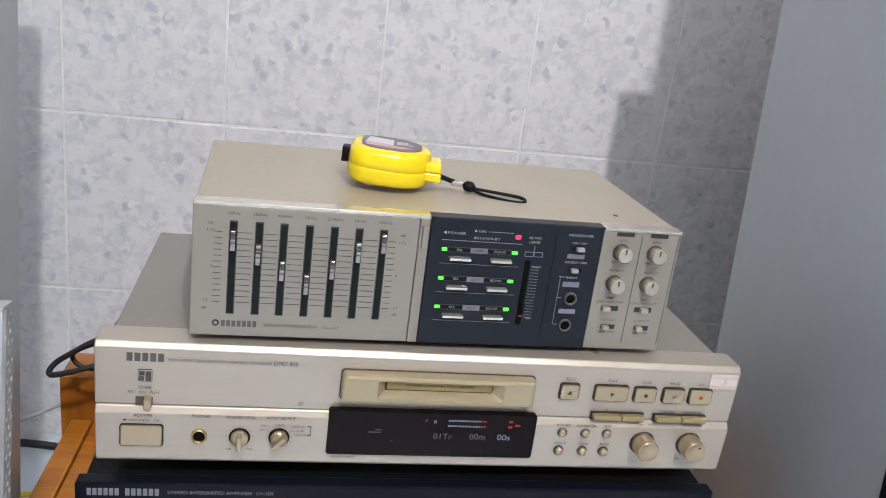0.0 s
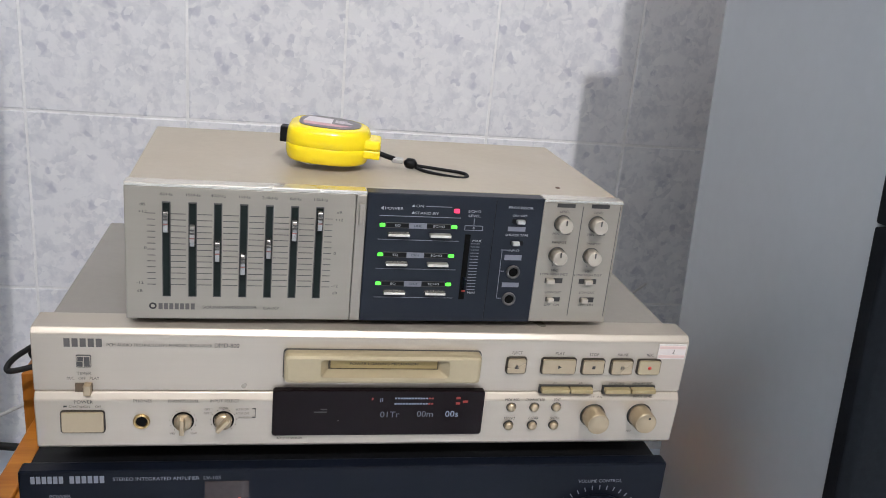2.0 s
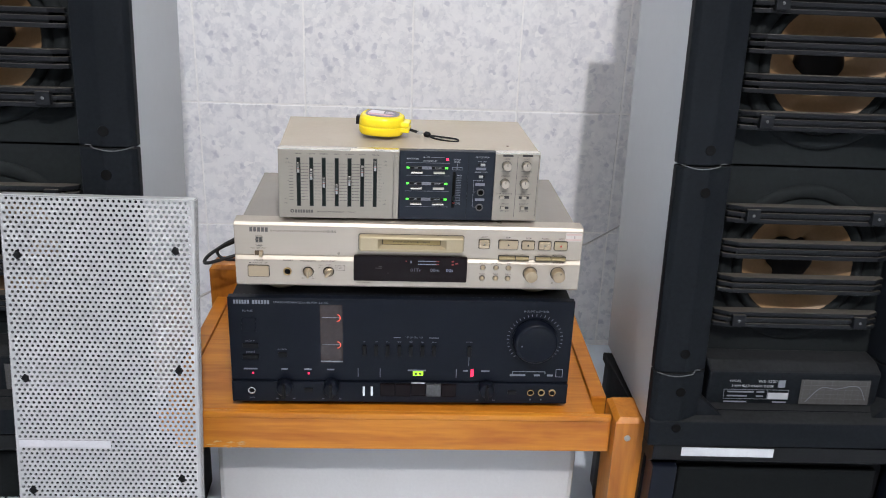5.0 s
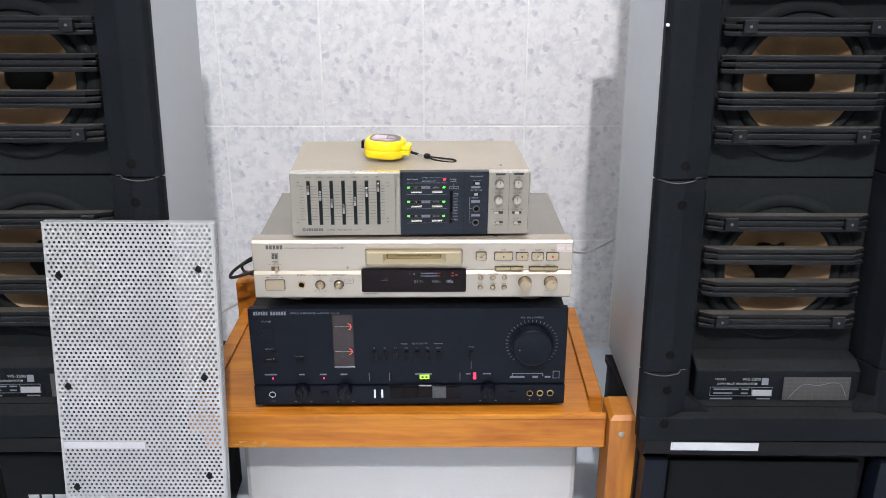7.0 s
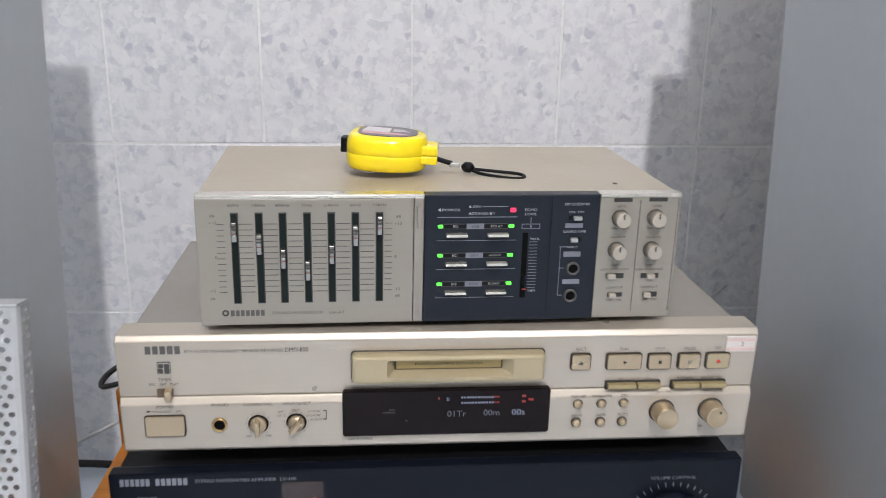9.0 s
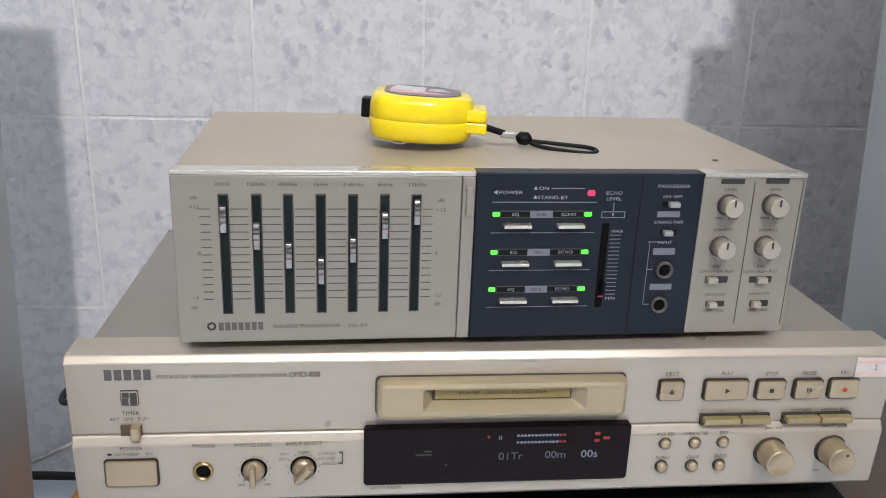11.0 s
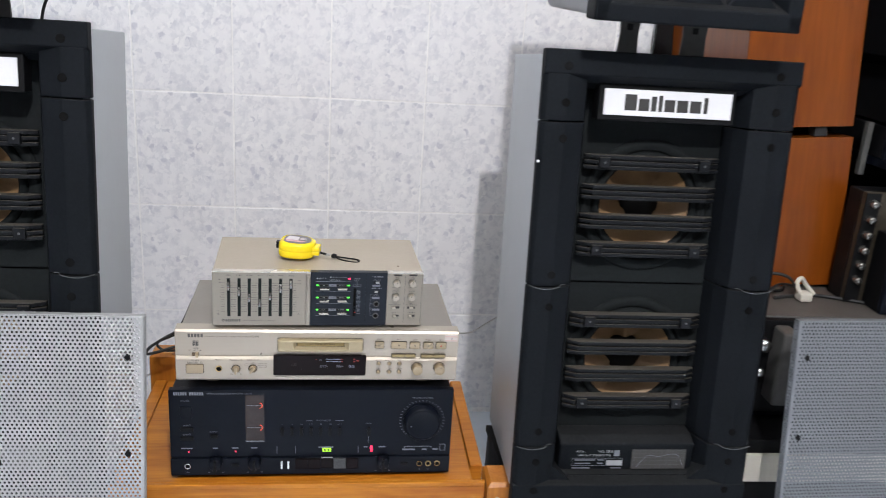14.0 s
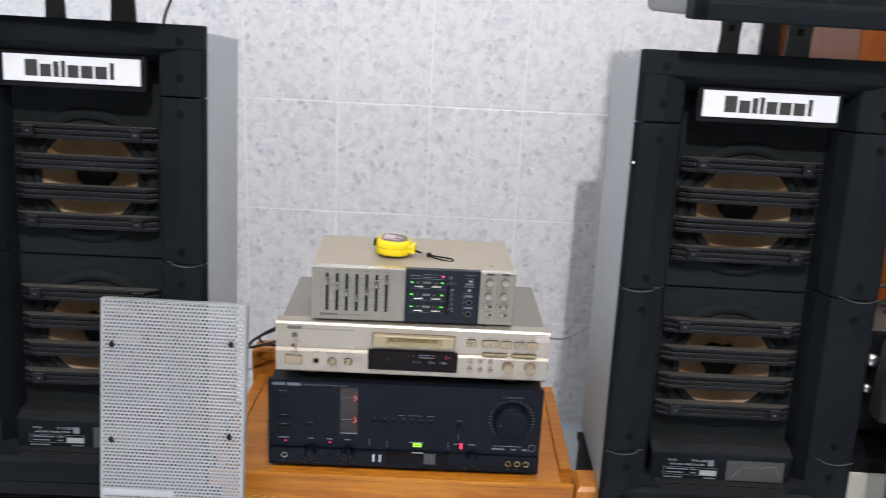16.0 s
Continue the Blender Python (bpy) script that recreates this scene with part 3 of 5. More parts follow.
    for r in ((-0.091, -0.006, 0.0650, 0.0654), (-0.091, -0.006, 0.0522, 0.0526), (-0.091, -0.0906, 0.0522, 0.0654), (-0.0064, -0.006, 0.0522, 0.0654), (-0.0340, -0.0336, 0.0522, 0.0654), (-0.086, -0.052, 0.0612, 0.0630), (-0.048, -0.038, 0.0612, 0.0630), (-0.086, -0.060, 0.0554, 0.0572), (-0.048, -0.039, 0.0554, 0.0572), (-0.090, -0.060, 0.0474, 0.0492), (-0.026, -0.008, 0.0474, 0.0492)):
        printed("print_line", r, DIM_INK, rb, y + 0.0004)
    printed("emblem", (-0.022, -0.013, 0.0695, 0.0795), DIM_INK, rb, y - 0.001)
    printed("serial_label", (-0.033, -0.007, 0.0530, 0.0615), WHITE_INK, rb, y + 0.0001)
    printed("graph_panel", (0.0085, 0.0995, 0.0465, 0.0805), GREY_INK, rb, y + 0.0003)
    for i in range(10):
        x = 0.012 + i * 0.0092
        printed("graph_line", (x, x + 0.0003, 0.0480, 0.0800), GRAPH_INK, rb, y)
    for i in range(6):
        z = 0.0480 + i * 0.0062
        printed("graph_line", (0.010, 0.098, z, z + 0.0003), GRAPH_INK, rb, y)
    curve = tube([(0.016, y - 0.0012, 0.0500), (0.034, y - 0.0012, 0.0700), (0.0540, y - 0.0012, 0.0690), (0.0740, y - 0.0012, 0.0730), (0.086, y - 0.0012, 0.0700), (0.094, y - 0.0012, 0.0540)], 0.0004, 5)
    part("response_curve", curve, DIM_INK, rb)
    return sp


SPK_R = pose(0.4989, -0.0962, 0.4640, -5.35, -0.42, 0.33)
SPK_L = pose(-0.5021, -0.1004, 0.4560, -5.3, -0.23, 2.1)
right_speaker = tall_speaker(SPK_R, "pair of tall loudspeakers")
copy_thing(right_speaker, SPK_L)


def speaker_stand(m):
    st = thing("speaker_stand", "black square-tube stand carrying a tall loudspeaker", "speaker stand", m, "speaker stands")
    part("top_plate", prism([(0.004, 0.440), (0.004, 0.4615), (0.300, 0.434), (0.300, 0.4215), (0.02, 0.4275)], 0, -0.182, 0.182, 0.001), BLACK, st)
    for sx in (-0.178, 0.146):
        for sy in (0.006, 0.266):
            part("leg", box(sx, sx + 0.032, sy, sy + 0.032, FLOOR, 0.4275, 0.0015), AMP_BLACK, st)
    for sx in (-0.181, 0.173):
        part("side_panel", prism([(0.040, FLOOR), (0.262, FLOOR), (0.262, 0.4275), (0.040, 0.4275)], 0, sx, sx + 0.008), BLACK, st)
    return st


ST_R, ST_L = pose(0.4989, -0.0962, 0, 0, 0, 0.33), pose(-0.5021, -0.1004, -0.008, 0, 0, 2.1)
stand = speaker_stand(ST_R)
copy_thing(stand, ST_L)
tape = part("label_strip", box(-0.146, -0.027, 0.0022, 0.0036, 0.4470, 0.4590), STRIP_PAPER)
tape.matrix_basis = ST_R
tagged(tape, "blank white paper strip stuck below the loudspeaker", "label strip")


def floor_speaker(m):
    fs = thing("floor_speaker", "black boxy floor loudspeaker with a white mark", "loudspeaker", m, "floor loudspeakers")
    part("cabinet", prism(rounded(-0.140, 0.140, FLOOR + 0.001, 0.420, 0.006), 1, 0.032, 0.262, 0.002), BLACK, fs)
    grille = part("grille", prism([(-0.138, FLOOR + 0.004), (0.138, FLOOR + 0.004), (0.128, 0.416), (-0.138, 0.416)], 1, 0.022, 0.0315, 0.003), CLOTH, fs, "black cloth grille")
    for i in range(7):
        printed("mark", (-0.106 + i * 0.0187, -0.106 + i * 0.0187 + 0.015, 0.326, 0.347), WHITE_INK, grille, 0.022)
    return fs


fs = floor_speaker(ST_R)
copy_thing(fs, ST_L @ pose(0.062, 0, 0.008))


def horn(x, z):
    h = thing("horn_speaker", "grey horn loudspeaker with black mouth on brackets", "loudspeaker", pose(x, 0, z), "horn loudspeakers")
    w = 0.142
    part("body", prism(rounded(-w + 0.003, w - 0.003, 0.004, 0.205, 0.012), 1, -0.06, 0.20, 0.002), HORN_GREY, h)
    bm = bmesh.new()
    prism([(-0.105, 0.0), (-0.105, 0.024), (-0.070, 0.040), (-0.058, 0.030), (-0.058, 0.0)], 0, -w, w, 0.003, bm)
    prism([(-0.105, 0.215), (-0.105, 0.191), (-0.070, 0.175), (-0.058, 0.185), (-0.058, 0.215)], 0, -w, w, 0.003, bm)
    for s in (-1, 1):
        prism([(s * w, -0.105), (s * (w - 0.02), -0.105), (s * (w - 0.03), -0.07), (s * (w - 0.03), -0.058), (s * w, -0.058)], 2, 0.0, 0.215, 0.003, bm)
    part("mouth_frame", bm, SPEAKER_BLACK, h)
    part("throat", box(-w + 0.02, w - 0.02, -0.064, -0.0605, 0.02, 0.195), BLACK, h)
    for s in (-0.075, 0.0, 0.075):
        bm = prism([(s - 0.040, 0.026), (s + 0.040, 0.026), (s + 0.010, 0.060), (s - 0.010, 0.060)], 1, -0.092, -0.0645, 0.004)
        part("vane", bm, SPEAKER_BLACK, h)
    for bx, wide in ((-0.049, 0.032), (0.051, 0.040)):
        b = part("bracket", prism([(bx - wide / 2, -0.066), (bx + wide / 2, -0.066), (bx + wide / 2 - 0.002, -0.02), (bx + wide / 2, 0.006), (bx - wide / 2, 0.006), (bx - wide / 2 + 0.003, -0.02)], 1, 0.030, 0.036, 0.001), DUSTY_GREY, h)
        part("bolt", box(bx - 0.004, bx + 0.004, 0.0275, 0.031, -0.016, -0.007, 0.0005), BLACK, b)
    return h


hr = horn(0.486, 1.207)
copy_thing(hr, pose(-0.502, 0, 1.199))
tagged(part("cable", tube([(-0.40, 0.05, 1.140), (-0.395, 0.05, 1.165), (-0.385, 0.06, 1.20), (-0.39, 0.10, 1.26)], 0.0022), RUBBER), "thin black cable rising from the loudspeaker", "cable")

# ---- perforated grille covers ----
def perforated(nx, nz, pitch, rise, hole, flange):
    """A sheet with staggered round holes, each with its own wall, and plain margins."""
    verts, faces = [], []
    w, h = nx * pitch, nz * rise
    for r in range(nz):
        shift = (r % 2) * pitch / 2
        for c in range(nx - (r % 2)):
            cx, cz = c * pitch + pitch / 2 + shift, r * rise + rise / 2
            base = len(verts)
            for k in range(8):
                a = 2 * math.pi * k / 8
                dx, dz = math.cos(a), math.sin(a)
                s = min(pitch / 2 / abs(dx) if abs(dx) > 1e-6 else 9, rise / 2 / abs(dz) if abs(dz) > 1e-6 else 9)
                if k % 2:
                    ox, oz = math.copysign(pitch / 2, dx), math.copysign(rise / 2, dz)
                else:
                    ox, oz = dx * s, dz * s
                verts += [(cx + ox, 0, cz + oz), (cx + hole * dx, 0, cz + hole * dz), (cx + hole * dx, 0.0015, cz + hole * dz)]
            for k in range(8):
                a, b = base + 3 * k, base + 3 * ((k + 1) % 8)
                faces += [(a, b, b + 1, a + 1), (a + 1, b + 1, b + 2, a + 2)]
        if r % 2:
            for x0 in (0, w - pitch / 2):
                base = len(verts)
                verts += [(x0, 0, r * rise), (x0 + pitch / 2, 0, r * rise), (x0 + pitch / 2, 0, (r + 1) * rise), (x0, 0, (r + 1) * rise)]
                faces.append((base, base + 1, base + 2, base + 3))
    return verts, faces, w, h


CLOUDY_TAPE = material("cloudy_tape", (0.46, 0.46, 0.49), 0.35)
PITCH, RISE = 0.0062, 0.0054
sheet_v, sheet_f, SHEET_W, SHEET_H = perforated(34, 106, PITCH, RISE, 0.00185, 0.012)
flange_v, flange_f, FL_W, FL_H = perforated(2, 106, PITCH, RISE, 0.00185, 0.012)


def grille_cover(m, steel, label, left_bolts=(0.505, 0.357, 0.215), right_bolts=(0.514, 0.370, 0.232)):
    g = thing("grille_cover", label, "grille cover", m, "grille covers")
    me = bpy.data.meshes.new("perforated_sheet")
    me.from_pydata([(x - SHEET_W / 2, y, z) for x, y, z in sheet_v], [], sheet_f)
    me.materials.append(steel)
    sheet = new("perforated_sheet", me)
    sheet.parent = g
    for s in (-1, 1):
        me = bpy.data.meshes.new("side_flange")
        me.from_pydata([(s * (SHEET_W / 2 + 0.0035 - y), 0.0035 + x, z) for x, y, z in flange_v], [], flange_f)
        me.materials.append(steel)
        f = new("side_flange", me)
        f.parent = g
        part("rounded_edge", prism([(s * SHEET_W / 2, 0.0), (s * (SHEET_W / 2 + 0.0022), 0.001), (s * (SHEET_W / 2 + 0.0035), 0.0035), (s * (SHEET_W / 2 + 0.0022), 0.0035), (s * SHEET_W / 2, 0.0018)], 2, 0, SHEET_H), steel, g)
    part("top_flange", box(-SHEET_W / 2 - 0.003, SHEET_W / 2 + 0.003, 0.0, 0.016, SHEET_H + 0.0002, SHEET_H + 0.0018, 0.0005), steel, g)
    for x, heights in ((-0.091, left_bolts), (0.086, right_bolts)):
        for z in heights:
            part("bolt", prism([(x - 0.0045, z), (x - 0.001, z + 0.0055), (x + 0.0035, z + 0.003), (x + 0.004, z - 0.003), (x, z - 0.005)], 1, -0.0025, 0.004, 0.0004), BLACK, g)
    part("tape", box(-SHEET_W / 2 + 0.002, 0.004, -0.0009, -0.0003, 0.271, 0.280), CLOUDY_TAPE, g, "strip of cloudy clear tape")
    return g


grille_cover(pose(-0.352, -0.172, FLOOR + 0.004, -9.2, -0.15, 0.8), GRILLE, "silver perforated steel grille cover leaning on the loudspeaker")
# this cover's steel is darkened to show the weaker light here
grille_cover(pose(0.858, -0.150, FLOOR + 0.004, -8.2, -0.8, 1.5) @ Matrix.Diagonal((1, 1, 1.03, 1)), SHADED_GRILLE, "blue-grey perforated steel grille cover by the rack, darkened for the dim side", (0.516, 0.388, 0.25), (0.516, 0.384, 0.25))

# ---- the stack of audio units: shared pieces ----
MD_W, MD_H, EQ_W, EQ_H, AMP_W, AMP_H = 0.433, 0.0855, 0.3165, 0.0885, 0.441, 0.150


def jack(x, z, r, parent, y=0.0, mat=BRASS, label="brass headphone socket"):
    j = part("socket", ring(x, z, r * 0.68, r, 0.0022, y), mat, parent, label)
    part("socket_hole", lathe([(r * 0.70, -0.002), (r * 0.70, 0.0010), (r * 0.62, 0.0010), (0, 0.0009)], facing(x, z, y), 20), HOLE, j)
    return j


def push_button(name, rect, depth, mat, parent, y=0.0, label=""):
    """A key in a dark surround."""
    x0, x1, z0, z1 = rect
    e = 0.0008
    well = part("surround", prism(rounded(x0 - e, x1 + e, z0 - e, z1 + e, 0.002), 1, y - 0.0013, y + 0.001), KEY_GAP, parent)
    key = part(name, prism(rounded(x0, x1, z0, z1, 0.0014), 1, y - depth, y + 0.0005, 0.0005), mat, parent, label)
    return key


def brand_blocks(rect, count, mat, parent, y):
    """A maker's mark as a row of plain blocks."""
    x0, x1, z0, z1 = rect
    step = (x1 - x0) / count
    for i in range(count):
        printed("brand_mark", (x0 + i * step, x0 + (i + 0.74) * step, z0, z1), mat, parent, y)


def triangle(x, z, r, mat, parent, y, turn=0):
    pts = [(x + r * math.cos(radians(turn + a)), z + r * math.sin(radians(turn + a))) for a in (0, 120, 240)]
    return part("symbol", prism(pts, 1, y - 0.0002, y + 0.0002), mat, parent)


# ---- amplifier ----
amp = thing("amplifier", "blue-black stereo integrated amplifier standing on the table", "amplifier", pose(-0.0055, -0.012, 0.4648, 0, -0.75, 0.8) @ Matrix.Diagonal((1.009, 1, 1, 1)))
bm = box(-AMP_W / 2, AMP_W / 2, 0, 0.012, 0.0305, AMP_H, 0.0016)
ap = part("front_panel", bm, AMP_BLACK, amp)
part("lower_panel", box(-AMP_W / 2, AMP_W / 2, -0.003, 0.012, 0.0, 0.030, 0.0014), AMP_BLACK, amp)
part("case", box(-AMP_W / 2 + 0.004, AMP_W / 2 - 0.004, 0.0125, 0.305, 0.001, AMP_H - 0.002, 0.0015), BLACK, amp)
for fx in (-0.17, 0.17):
    for fy in (0.05, 0.26):
        part("foot", lathe([(0.018, 0.0005), (0.018, -0.006), (0.015, -0.0072), (0, -0.0072)], pose(fx, fy, 0), 24), RUBBER, amp)
brand_blocks((-0.2127, -0.1922, 0.1411, 0.1464), 6, DIM_INK, amp, 0.0)
brand_blocks((-0.1891, -0.1670, 0.1411, 0.1464), 6, DIM_INK, amp, 0.0)
text("STEREO INTEGRATED AMPLIFIER", -0.1355, 0.1437, 0.0030, DIM_INK, amp, -0.0003, 1.55, width=0.0545)
text("LV-105", -0.1000, 0.1437, 0.0030, DIM_INK, amp, -0.0003, 1.3, width=0.011)
text("POWER", -0.1955, 0.1312, 0.0030, DIM_INK, amp, -0.0003, 1.3)
slab("power_button", (-0.2037, -0.1863, 0.1015, 0.1222), 0.0012, AMP_BLACK, amp, 0.0, label="flush square power button")
text("speaker A", -0.1945, 0.0888, 0.0030, DIM_INK, amp, -0.0003)
slab("speaker_button", (-0.2041, -0.1843, 0.0789, 0.0852), 0.0025, BLACK, amp)
text("speaker B", -0.1947, 0.0725, 0.0030, DIM_INK, amp, -0.0003)
slab("speaker_button", (-0.2044, -0.1845, 0.0625, 0.0689), 0.0025, BLACK, amp)
text("rec monitor", -0.1541, 0.0770, 0.0026, DIM_INK, amp, -0.0003)
slab("monitor_button", (-0.1590, -0.1478, 0.0661, 0.0725), 0.0025, BLACK, amp)
# valve window: two glowing valves behind smoked glass
win = part("valve_window", box(*(-0.1048, -0.0763, 0.0579, 0.1411)[:2], -0.0004, 0.002, *(-0.1048, -0.0763, 0.0579, 0.1411)[2:]), material("smoked_window", (0.024, 0.015, 0.014), 0.2, vary=0.25, scale=25), amp, "smoked window with two glowing valves")
for vx, vz in ((-0.0827, 0.1231), (-0.0826, 0.0843)):
    pts = [(vx + 0.0035 * math.cos(a), -0.0008, vz + 0.0045 * math.sin(a)) for a in (radians(d) for d in range(-100, 101, 20))]
    part("filament", tube(pts, 0.00045, 6), ORANGE_GLOW, win, "glowing red filament")
    printed("valve_rod", (vx - 0.020, vx + 0.004, vz - 0.0002, vz + 0.0004), DIM_INK, win, -0.0004)
printed("window_edge", (-0.1049, -0.0763, 0.0588, 0.0606), DIM_INK, win, -0.0004)
bx0, bz0 = -0.0485, 0.0770
bx1, bz1 = 0.0413, 0.0770
for i, name in enumerate(("off", "1>2", "2>1", "tuner", "CD", "tape", "phono")):
    x = bx0 + (bx1 - bx0) * i / 6
    part("selector_button", prism(rounded(x - 0.0026, x + 0.0026, bz0 - 0.0075, bz0 + 0.0075, 0.001), 1, -0.0035, 0.001, 0.0004), BLACK, amp)
    text(name, x, bz0 + 0.0125, 0.0024, DIM_INK, amp, -0.0003)
text("REC OUT SELECTOR", 0.0156, 0.0961, 0.0025, DIM_INK, amp, -0.0003)
for r in ((-0.0113, -0.0018, 0.0952, 0.0961), (0.0347, 0.0474, 0.0952, 0.0961)):
    printed("print_line", r, DIM_INK, amp)
text("cartridge", 0.0871, 0.0906, 0.0026, DIM_INK, amp, -0.0003)
cx, cz = 0.0874, 0.0770
part("cartridge_button", prism(rounded(cx - 0.0026, cx + 0.0026, cz - 0.0075, cz + 0.0075, 0.001), 1, -0.0035, 0.001, 0.0004), BLACK, amp)
printed("print_line", (cx - 0.0003, cx + 0.0003, cz - 0.022, cz - 0.008), DIM_INK, amp)
vx, vz = 0.1718, 0.0952
VR = 0.0292
vol = part("volume_knob", lathe([(VR, -0.001), (VR, 0.003), (VR - 0.001, 0.004), (VR - 0.0012, 0.0135), (VR - 0.003, 0.0155), (VR - 0.006, 0.0152), (VR - 0.009, 0.0128), (0, 0.0118)], facing(vx, vz), 64), AMP_BLACK, amp, "large round volume knob")
part("pointer_dot", lathe([(0.0012, 0.012), (0.0012, 0.0128), (0, 0.0128)], facing(vx - 0.018, vz - 0.004), 12), DIM_INK, vol)
for i in range(31):
    a = radians(225 - 270 * i / 30)
    tick = part("scale_tick", prism([(VR + 0.0042, -0.00035), (VR + 0.0075, -0.00035), (VR + 0.0075, 0.00035), (VR + 0.0042, 0.00035)], 2, -0.0002, 0.0003), LILAC, amp)
    tick.matrix_basis = pose(vx, 0, vz) @ pose(0, 0, 0, 90, 0, 0) @ pose(0, 0, 0, 0, 0, math.degrees(a))
text("VOLUME CONTROL", 0.1713, 0.1357, 0.0030, DIM_INK, amp, -0.0003, 1.25)
for r, m in (((-0.1939, -0.1915, 0.0401, 0.0428), RED_LED), ((-0.1221, -0.1197, 0.0401, 0.0428), RED_LED), ((0.0905, 0.0945, 0.0387, 0.0497), RED_LED)):
    slab("indicator", r, 0.0008, m, amp, label="lit red indicator")
slab("input_indicator", (0.0147, 0.0283, 0.0396, 0.0460), 0.0008, LIME_LED, amp, label="lit lime indicator")
for r in ((0.0171, 0.0203, 0.0414, 0.0442), (0.0227, 0.0259, 0.0414, 0.0442)):
    printed("indicator_bar", r, INK, amp, -0.0008)
for x, w in ((481, 22), (536, 10), (574, 12), (611, 12), (752, 30), (832, 8), (865, 14)):
    printed("print_line", ((x - 727 - w / 2) * 0.000795, (x - 727 + w / 2) * 0.000795, 0.0465, 0.0485), DIM_INK, amp)
for r in ((-0.0571, -0.0563, 0.0369, 0.0497), (-0.0284, -0.0276, 0.0369, 0.0497), (0.0713, 0.0721, 0.0369, 0.0497), (0.1454, 0.1885, 0.0469, 0.0479), (0.1455, 0.1463, 0.0433, 0.0479), (0.1885, 0.1893, 0.0433, 0.0479), (0.1424, 0.1631, 0.0405, 0.0433), (0.1743, 0.1823, 0.0405, 0.0433), (0.1918, 0.1998, 0.0405, 0.0433)):
    printed("print_line", r, DIM_INK, amp)
em = part("emblem", prism(rounded(*(0.2029, 0.2124, 0.0396, 0.0515), 0.0008), 1, -0.0003, 0.0003), DIM_INK, amp)
part("emblem_field", prism(rounded(*(0.2037, 0.2116, 0.0405, 0.0506), 0.0008), 1, -0.0005, 0.0), AMP_BLACK, em)
# lower strip
jack(-0.1946, 0.0176, 0.0050, amp, -0.003, CHROME, "steel headphone socket")
text("phones", -0.1948, 0.0065, 0.0024, DIM_INK, amp, -0.0033)
for px, pz in ((-0.1514, 0.0249), (-0.0914, 0.0249), (0.1117, 0.0249)):
    k = part("tone_knob", lathe([(0.0105, -0.001), (0.0100, 0.006), (0.0095, 0.012), (0.0085, 0.013), (0, 0.013)], facing(px, pz, -0.003), 32), AMP_BLACK, amp, "black tone knob with finger grip")
    part("grip", prism([(px - 0.0022, pz - 0.010), (px + 0.0022, pz - 0.010), (px + 0.0016, pz + 0.010), (px - 0.0016, pz + 0.010)], 1, -0.0215, -0.015, 0.0006), BLACK, k)
    for dx in (-0.011, 0.011):
        printed("print_line", (px + dx - 0.0015, px + dx + 0.0015, 0.0045, 0.0055), DIM_INK, amp, -0.003)
for r in ((-0.1266, -0.1154, 0.0157, 0.0212), (0.1406, 0.1518, 0.0148, 0.0203)):
    slab("small_button", r, 0.002, BLACK, amp, -0.003)
for r in ((-0.0506, -0.0474, 0.0120, 0.0268), (-0.0402, -0.0370, 0.0120, 0.0268)):
    slab("lever", r, 0.004, CHROME, amp, -0.003, label="bright metal lever")
ix0, iz0 = -0.0282, 0.0203
ix1, iz1 = 0.0726, 0.0203
for i in range(5):
    x = ix0 + (ix1 - ix0) * i / 5
    m = GLASS_BLACK if i != 3 else material("worn_key", (0.07, 0.072, 0.075), 0.35, 0.4, vary=0.5, scale=40)
    k = part("input_key", box(x + 0.0004, x + (ix1 - ix0) / 5 - 0.0004, -0.0065 if i != 2 else -0.0045, -0.002, iz0 - 0.009, iz0 + 0.009, 0.0008), m, amp, "glossy black input key")
    if i == 2:
        printed("key_light", (x + 0.001, x + (ix1 - ix0) / 5 - 0.001, iz0 + 0.0092, iz0 + 0.0112), WHITE_INK, amp, -0.0034)
for px, pz in ((0.1710, 0.0176), (0.1854, 0.0176), (0.1999, 0.0176)):
    jack(px, pz, 0.0048, amp, -0.003, BRASS, "gold phono socket")
for px, pz in ((0.1714, 0.0065), (0.1858, 0.0065)):
    printed("print_line", (px - 0.0006, px + 0.0006, pz - 0.001, pz + 0.001), DIM_INK, amp, -0.003)

# ---- disc recorder ----
md = thing("disc_recorder", "pale champagne disc recorder standing on the amplifier", "disc recorder", pose(-0.0001, -0.0081, 0.6283, 0, -0.29, 1.56) @ Matrix.Diagonal((1.005, 1, 1, 1)))
STEP = 0.0408
up = part("upper_panel", prism([(0.0025, STEP + 0.0012), (0.0012, MD_H - 0.004), (0.0042, MD_H), (0.026, MD_H), (0.026, STEP + 0.0012)], 0, -MD_W / 2, MD_W / 2, 0.0008), SILVER, md)
low = part("lower_panel", prism([(0.004, 0.0), (0.0008, 0.003), (-0.0012, STEP - 0.004), (0.0016, STEP + 0.001), (0.026, STEP + 0.001), (0.026, 0.0)], 0, -MD_W / 2 + 0.0005, MD_W / 2 - 0.0005, 0.0008), SILVER, md)
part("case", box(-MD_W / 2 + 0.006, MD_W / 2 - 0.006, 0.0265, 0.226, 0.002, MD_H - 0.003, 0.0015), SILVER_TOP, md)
for fx in (-0.165, 0.165):
    for fy in (0.045, 0.19):
        part("foot", lathe([(0.022, 0.002), (0.022, -0.010), (0.019, -0.0132), (0, -0.0132)], pose(fx, fy, 0), 28), GOLD, md, "gold-coloured round foot")
brand_blocks((-0.1973, -0.1739, 0.0731, 0.0787), 5, MARK_INK, md, 0.0012)
